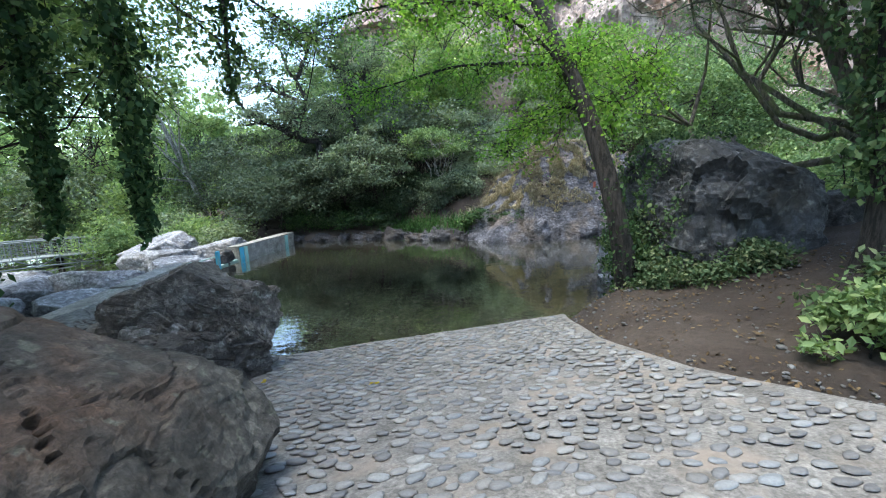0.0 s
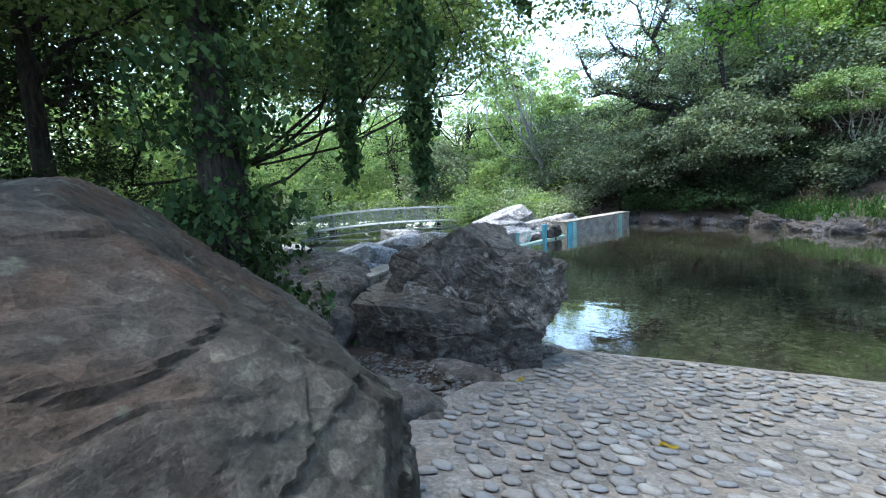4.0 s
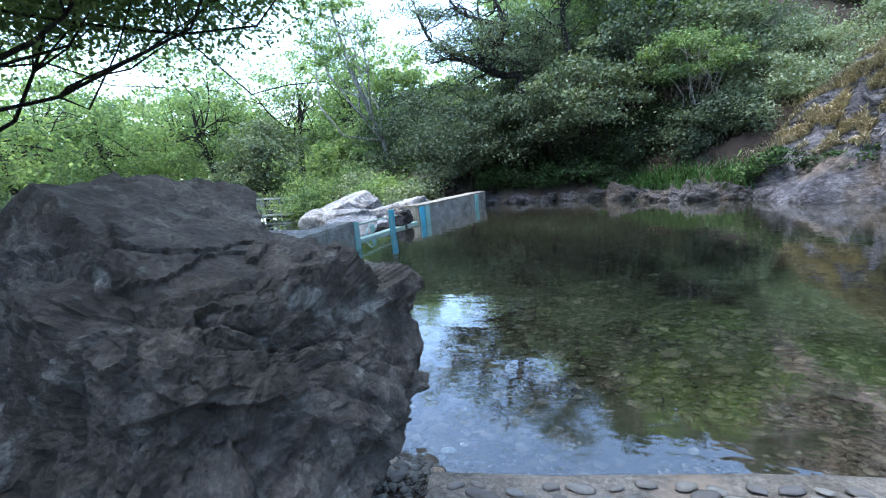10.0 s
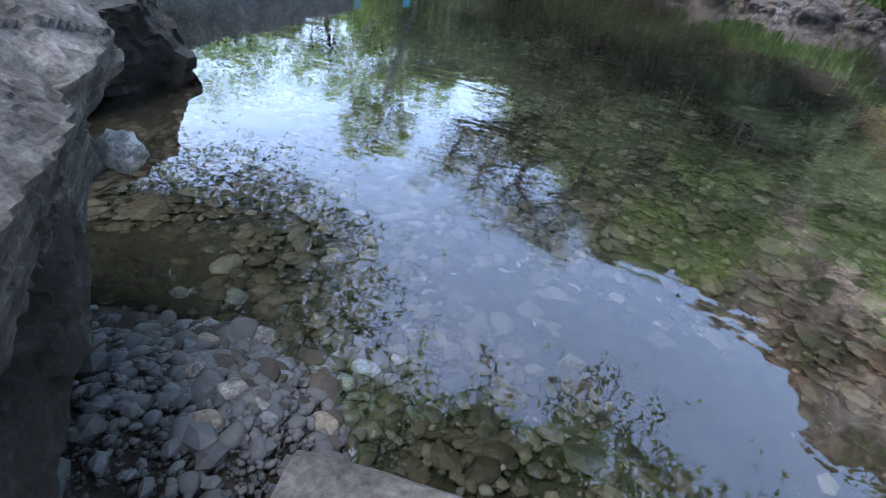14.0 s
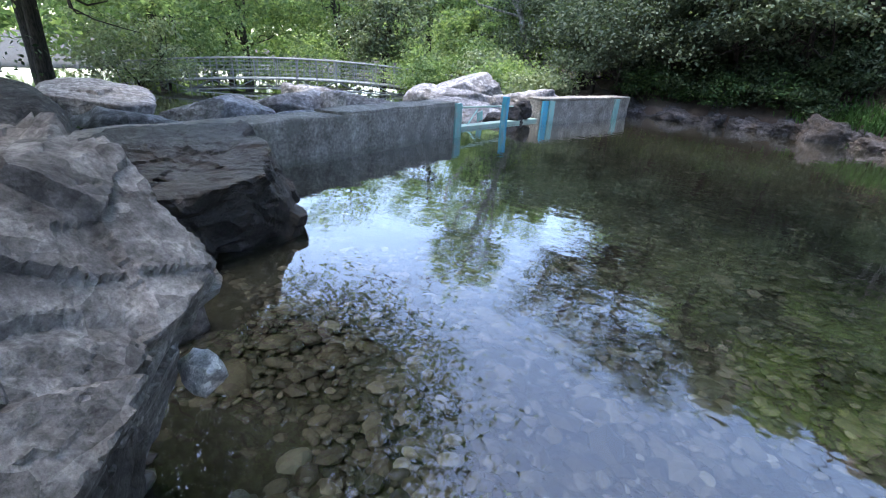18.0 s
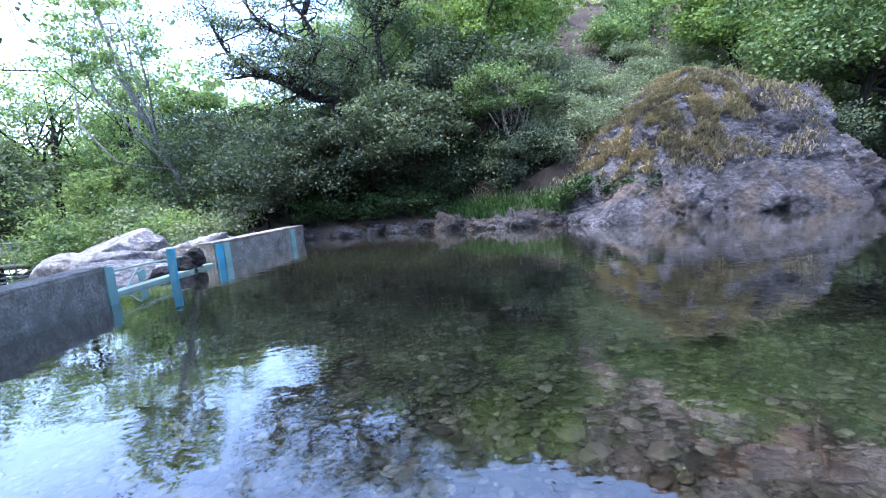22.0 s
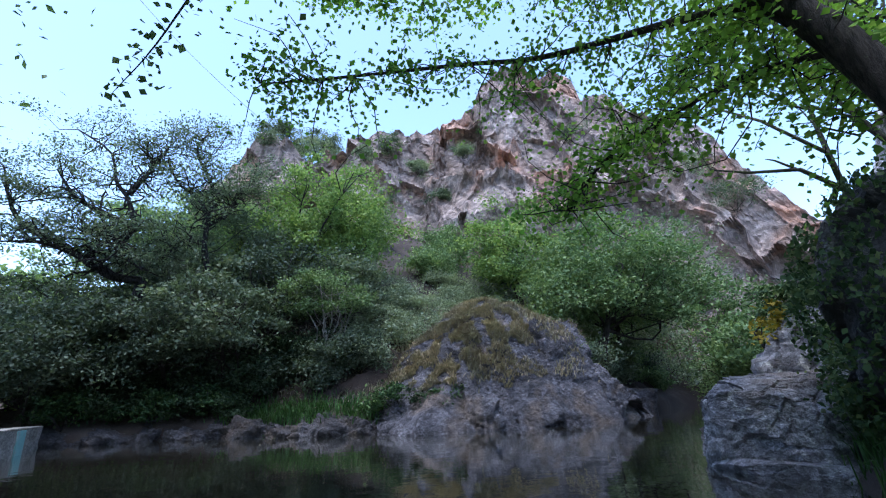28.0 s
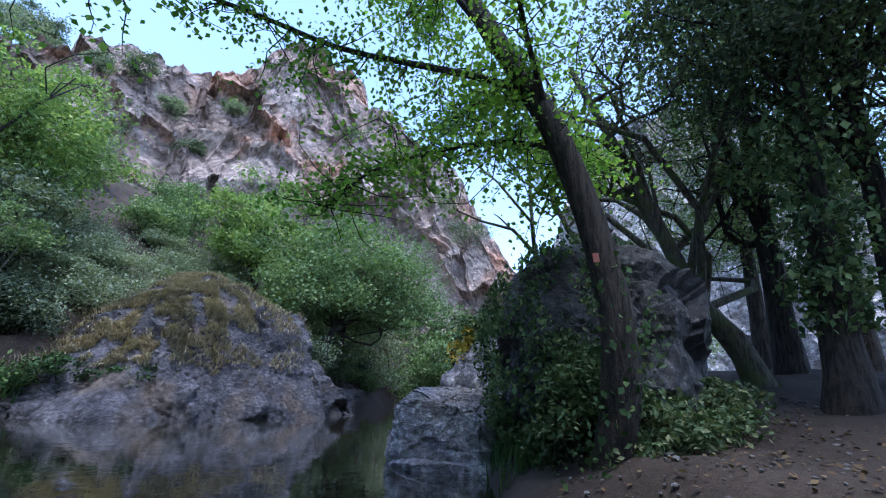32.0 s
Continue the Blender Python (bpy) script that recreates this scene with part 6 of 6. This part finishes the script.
PEBBLE_TAN = rock_material("tan_pebble", (0.16, 0.13, 0.1), (0.24, 0.2, 0.16), (0.3, 0.26, 0.21), None, 6.0, 0.6, None, 0.004, None, False)
BED = stone_material("wet_bed_stones", True, 1.0, BED_TONES)
DEEP_TONES = [(0.0, (0.008, 0.007, 0.005)), (0.4, (0.034, 0.03, 0.022)), (0.8, (0.075, 0.067, 0.05)), (0.97, (0.11, 0.1, 0.08)), (1.0, (0.17, 0.158, 0.13))]
DEEP_BED = stone_material("deep_bed_stones", True, 1.0, DEEP_TONES)
shapes = [cobble_shape(900 + s) for s in range(8)]
meshes = []
for v, f, tri in shapes:
    me = bpy.data.meshes.new("cobble")
    me.from_pydata([tuple(p) for p in v], [], f + tri)
    me.polygons.foreach_set("use_smooth", np.full(len(me.polygons), True))
    me.materials.append(COBBLE)
    meshes.append(me)
rng = np.random.default_rng(42)
spots = []
for row, d in enumerate(np.arange(0.1, 15.5, 0.128)):
    for s in np.arange(-1.5, 9.5, 0.182):
        s += 0.09 * (row % 2) + rng.normal() * 0.035
        dd = d + rng.normal() * 0.03
        x, y = EDGE_A + EDGE_DIR * s + EDGE_IN * dd
        edge = 0.25 if y < 7.5 else 0.12
        if not (ramp_left(y) + edge < x < ramp_right(y) - 0.15) or y < -4 or rng.random() < 0.07:
            continue
        if y < 5.2 and rng.random() < 0.1:
            continue
        size = rng.uniform(0.046, 0.084)
        spots.append((x, y, size, rng.uniform(-0.5, 0.5) + math.atan2(EDGE_DIR[1], EDGE_DIR[0]), rng.integers(8)))
spots.sort(key=lambda s: abs(s[0] + 0.7) / 1.4 + abs(s[1] - 5.4) / 2.6)
pieces_v, pieces_q, off = [], [], 0
slope = math.atan(0.205)
for n, (x, y, size, turn, k) in enumerate(spots):
    z = float(ramp_z(x, y)) + 0.013 + size * 0.06
    m = Matrix.Translation((x, y, z)) @ Euler((-slope * 0.97, slope * 0.25, turn)).to_matrix().to_4x4() @ Matrix.Diagonal((size, size, size, 1))
    if n < 300:
        ob = new("cobble", meshes[k])
        ob.parent = ramp
        ob.matrix_basis = m
        continue
    v, f, tri = shapes[k]
    mm = np.array(m)
    pieces_v.append(v @ mm[:3, :3].T + mm[:3, 3])
    pieces_q += [tuple(i + off for i in q) for q in f + tri]
    off += len(v)
me = bpy.data.meshes.new("cobbles")
me.from_pydata([tuple(p) for p in np.concatenate(pieces_v)], [], pieces_q)
me.polygons.foreach_set("use_smooth", np.full(len(me.polygons), True))
me.materials.append(COBBLES)
rest = new("cobbles", me)
rest.parent = ramp
tagged(rest, "grey oval river cobbles set in mortar", kind="stuff")


# ---- loose stones ----
def stones(name, places, sizes, mat, label, seed, flat=0.5, level=1):
    """Many small worn stones as one mesh."""
    rng = np.random.default_rng(seed)
    base = []
    for s in range(6):
        bm = bmesh.new()
        bmesh.ops.create_icosphere(bm, subdivisions=level, radius=1.0)
        v = np.array([p.co[:] for p in bm.verts])
        tri = np.array([[p.index for p in t.verts] for t in bm.faces])
        bm.free()
        for _ in range(4):
            nrm = rng.normal(size=3)
            nrm /= np.linalg.norm(nrm)
            v = v - np.clip(v @ nrm - 0.7, 0, None)[:, None] * nrm * 0.8
        base.append(v * np.array([1.0, 0.72, flat]))
    n = len(places)
    kind = rng.integers(0, 6, n)
    allv = np.stack(base)[kind] * np.asarray(sizes)[:, None, None]
    a = rng.uniform(0, 2 * np.pi, n)
    c, s = np.cos(a)[:, None], np.sin(a)[:, None]
    out = np.stack([allv[..., 0] * c - allv[..., 1] * s, allv[..., 0] * s + allv[..., 1] * c, allv[..., 2]], -1) + np.asarray(places)[:, None]
    k = allv.shape[1]
    f = (tri[None] + np.arange(n)[:, None, None] * k).reshape(-1, 3)
    return tagged(mesh_obj(name, out.reshape(-1, 3), f, mat, None, level > 1 and flat > 0.4), label, "stones", kind="stuff")


rng = np.random.default_rng(17)
x, y = rng.uniform(-9, 9, 42000), rng.uniform(8.6, 20, 42000)
ok = (y > near_shore(x) + 0.1) & (y < far_shore(x) - 0.5) & (rng.random(42000) < np.clip(1.25 - (y - near_shore(x)) / 13, 0.15, 1))
x, y = x[ok], y[ok]
size = rng.gamma(1.7, 0.014, len(x)) + 0.014
deep = y > near_shore(x) + 1.9
for k, mat, sort in ((~deep, BED, "brown and grey stones in the shallow river bed"), (deep, DEEP_BED, "brown and pale stones on the deeper river bed")):
    stones("bed_stones", np.stack([x[k], y[k], ground_z(x[k], y[k]) + 0.02], -1), size[k], mat, sort, 18, 0.34)
x, y = rng.uniform(-8.5, 9, 2600), rng.uniform(9.2, 19, 2600)
ok = (y > near_shore(x) + 1.9) & (y < far_shore(x) - 2)
x, y = x[ok], y[ok]
stones("bed_cobbles", np.stack([x, y, ground_z(x, y) + 0.02], -1), rng.gamma(2.0, 0.016, len(x)) + 0.025, DEEP_BED, "scattered larger stones on the river bed", 28, 0.32, 2)
x, y = rng.normal(-3.45, 0.32, 5200), rng.normal(8.55, 0.22, 5200)
stones("shore_gravel", np.stack([x, y, np.maximum(ground_z(x, y), -0.07) + 0.008 + rng.uniform(0, 0.012, 5200)], -1), rng.gamma(1.4, 0.004, 5200) + 0.003, DARK_GRAVEL, "fine dark gravel between the pebbles", 19, 0.5)
x, y = rng.normal(-3.5, 0.27, 900), rng.normal(8.62, 0.17, 900)
stones("shore_pebbles", np.stack([x, y, np.maximum(ground_z(x, y), -0.07) + 0.014 + rng.uniform(0, 0.012, 900)], -1), rng.gamma(1.5, 0.009, 900) + 0.009, PEBBLES, "grey rounded pebbles lying at the waterline", 25, 0.42, 2)
for n in range(26):
    x, y = rng.normal(-3.5, 0.24), rng.normal(8.66, 0.15)
    r = rng.uniform(0.03, 0.062)
    boulder((x, y, max(float(ground_z(x, y)), -0.07) + 0.02), (r, r * 0.75, r * 0.45), "smooth blue-grey river stone among the pebbles" if n % 4 else "smooth tan river stone among the pebbles", (PEBBLE_TAN, PEBBLE_BLUE, RIVER_STONE, PEBBLE_BLUE)[n % 4], [], 940 + n, -9, 0.03, 3, 0.0, "river_stone", "large stones at the waterline")
x, y = rng.uniform(-3.6, 1.0, 7000), rng.uniform(8.4, 10.4, 7000)
ok = (y > near_shore(x) + 0.08) & (rng.random(7000) < np.clip(1.4 - (y - near_shore(x)), 0.2, 1))
x, y = x[ok], y[ok]
stones("shore_gravel", np.stack([x, y, ground_z(x, y) + 0.015], -1), rng.gamma(1.6, 0.007, len(x)) + 0.006, BED, "wet gravel in the shallows", 20, 0.4)
x, y = rng.uniform(-6.2, -2.6, 2600), rng.uniform(8.55, 11.4, 2600)
stones("shore_cobbles", np.stack([x, y, ground_z(x, y) + 0.02], -1), rng.gamma(2.0, 0.011, 2600) + 0.018, BED, "brown drowned cobbles below the boulder", 24, 0.4, 2)
x, y = rng.uniform(-7.5, -2.3, 7000), rng.uniform(4.2, 8.6, 7000)
ok = (x < ramp_left(y) + 0.25)
x, y = x[ok], y[ok]
stones("path_gravel", np.stack([x, y, ground_z(x, y) + 0.03], -1), rng.gamma(1.3, 0.011, len(x)) + 0.007, PEBBLES, "loose gravel on the earth path", 21)
x, y = rng.uniform(2.4, 8.0, 1000), rng.uniform(2.5, 10.2, 1000)
ok = (x > ramp_right(y) - 0.1) & (y < near_shore(x))
x, y = x[ok], y[ok]
stones("bank_gravel", np.stack([x, y, ground_z(x, y) + 0.01], -1), rng.gamma(1.6, 0.011, len(x)) + 0.01, PEBBLES, "loose stones on the brown earth bank", 22)
x, y = rng.uniform(-19, -10.2, 900), rng.uniform(8, 27, 900)
stones("stream_stones", np.stack([x, y, ground_z(x, y) + 0.08], -1), rng.gamma(2.5, 0.07, 900) + 0.08, STREAM_ROCK, "pale cobbles and stones in the stream bed", 23, 0.6, 2)
# fallen leaves
x, y = rng.uniform(2.3, 7.5, 1500), rng.uniform(2.5, 10.3, 1500)
ok = (x > ramp_right(y) - 0.2) & (y < near_shore(x))
v, f = leaf_quads(np.stack([x[ok], y[ok], ground_z(x[ok], y[ok]) + 0.03], -1), 0.035, rng, 0, 0.6, 2.0)
tagged(mesh_obj("fallen_leaves", v, f, LEAF_FALLEN), "brown fallen leaves on the earth bank", "leaves", kind="stuff")

for x, y, turn, mat in ((-0.88, 5.55, 0.4, LEAF_YELLOW), (-2.55, 6.35, 1.9, LEAF_YELLOW)):
    bm = bmesh.new()
    rim = [bm.verts.new((0.075 * math.cos(a) * (1.0 if k % 2 else 0.72), 0.05 * math.sin(a) * (1.0 if k % 2 else 0.72), 0.012 * math.cos(3 * a))) for k, a in enumerate(np.linspace(0, 2 * math.pi, 14, endpoint=False))]
    mid = bm.verts.new((0, 0, 0.006))
    for k in range(14):
        bm.faces.new((rim[k], rim[(k + 1) % 14], mid))
    bmesh.ops.solidify(bm, geom=bm.faces[:], thickness=0.0015)
    me = bpy.data.meshes.new("fallen_leaf")
    bm.to_mesh(me)
    bm.free()
    me.materials.append(mat)
    ob = new("fallen_leaf", me)
    ob.location, ob.rotation_euler = (x, y, float(ramp_z(x, y)) + 0.035), (-0.2, 0.05, turn)
    tagged(ob, "single yellow-orange fallen leaf on the cobbles", "leaf")
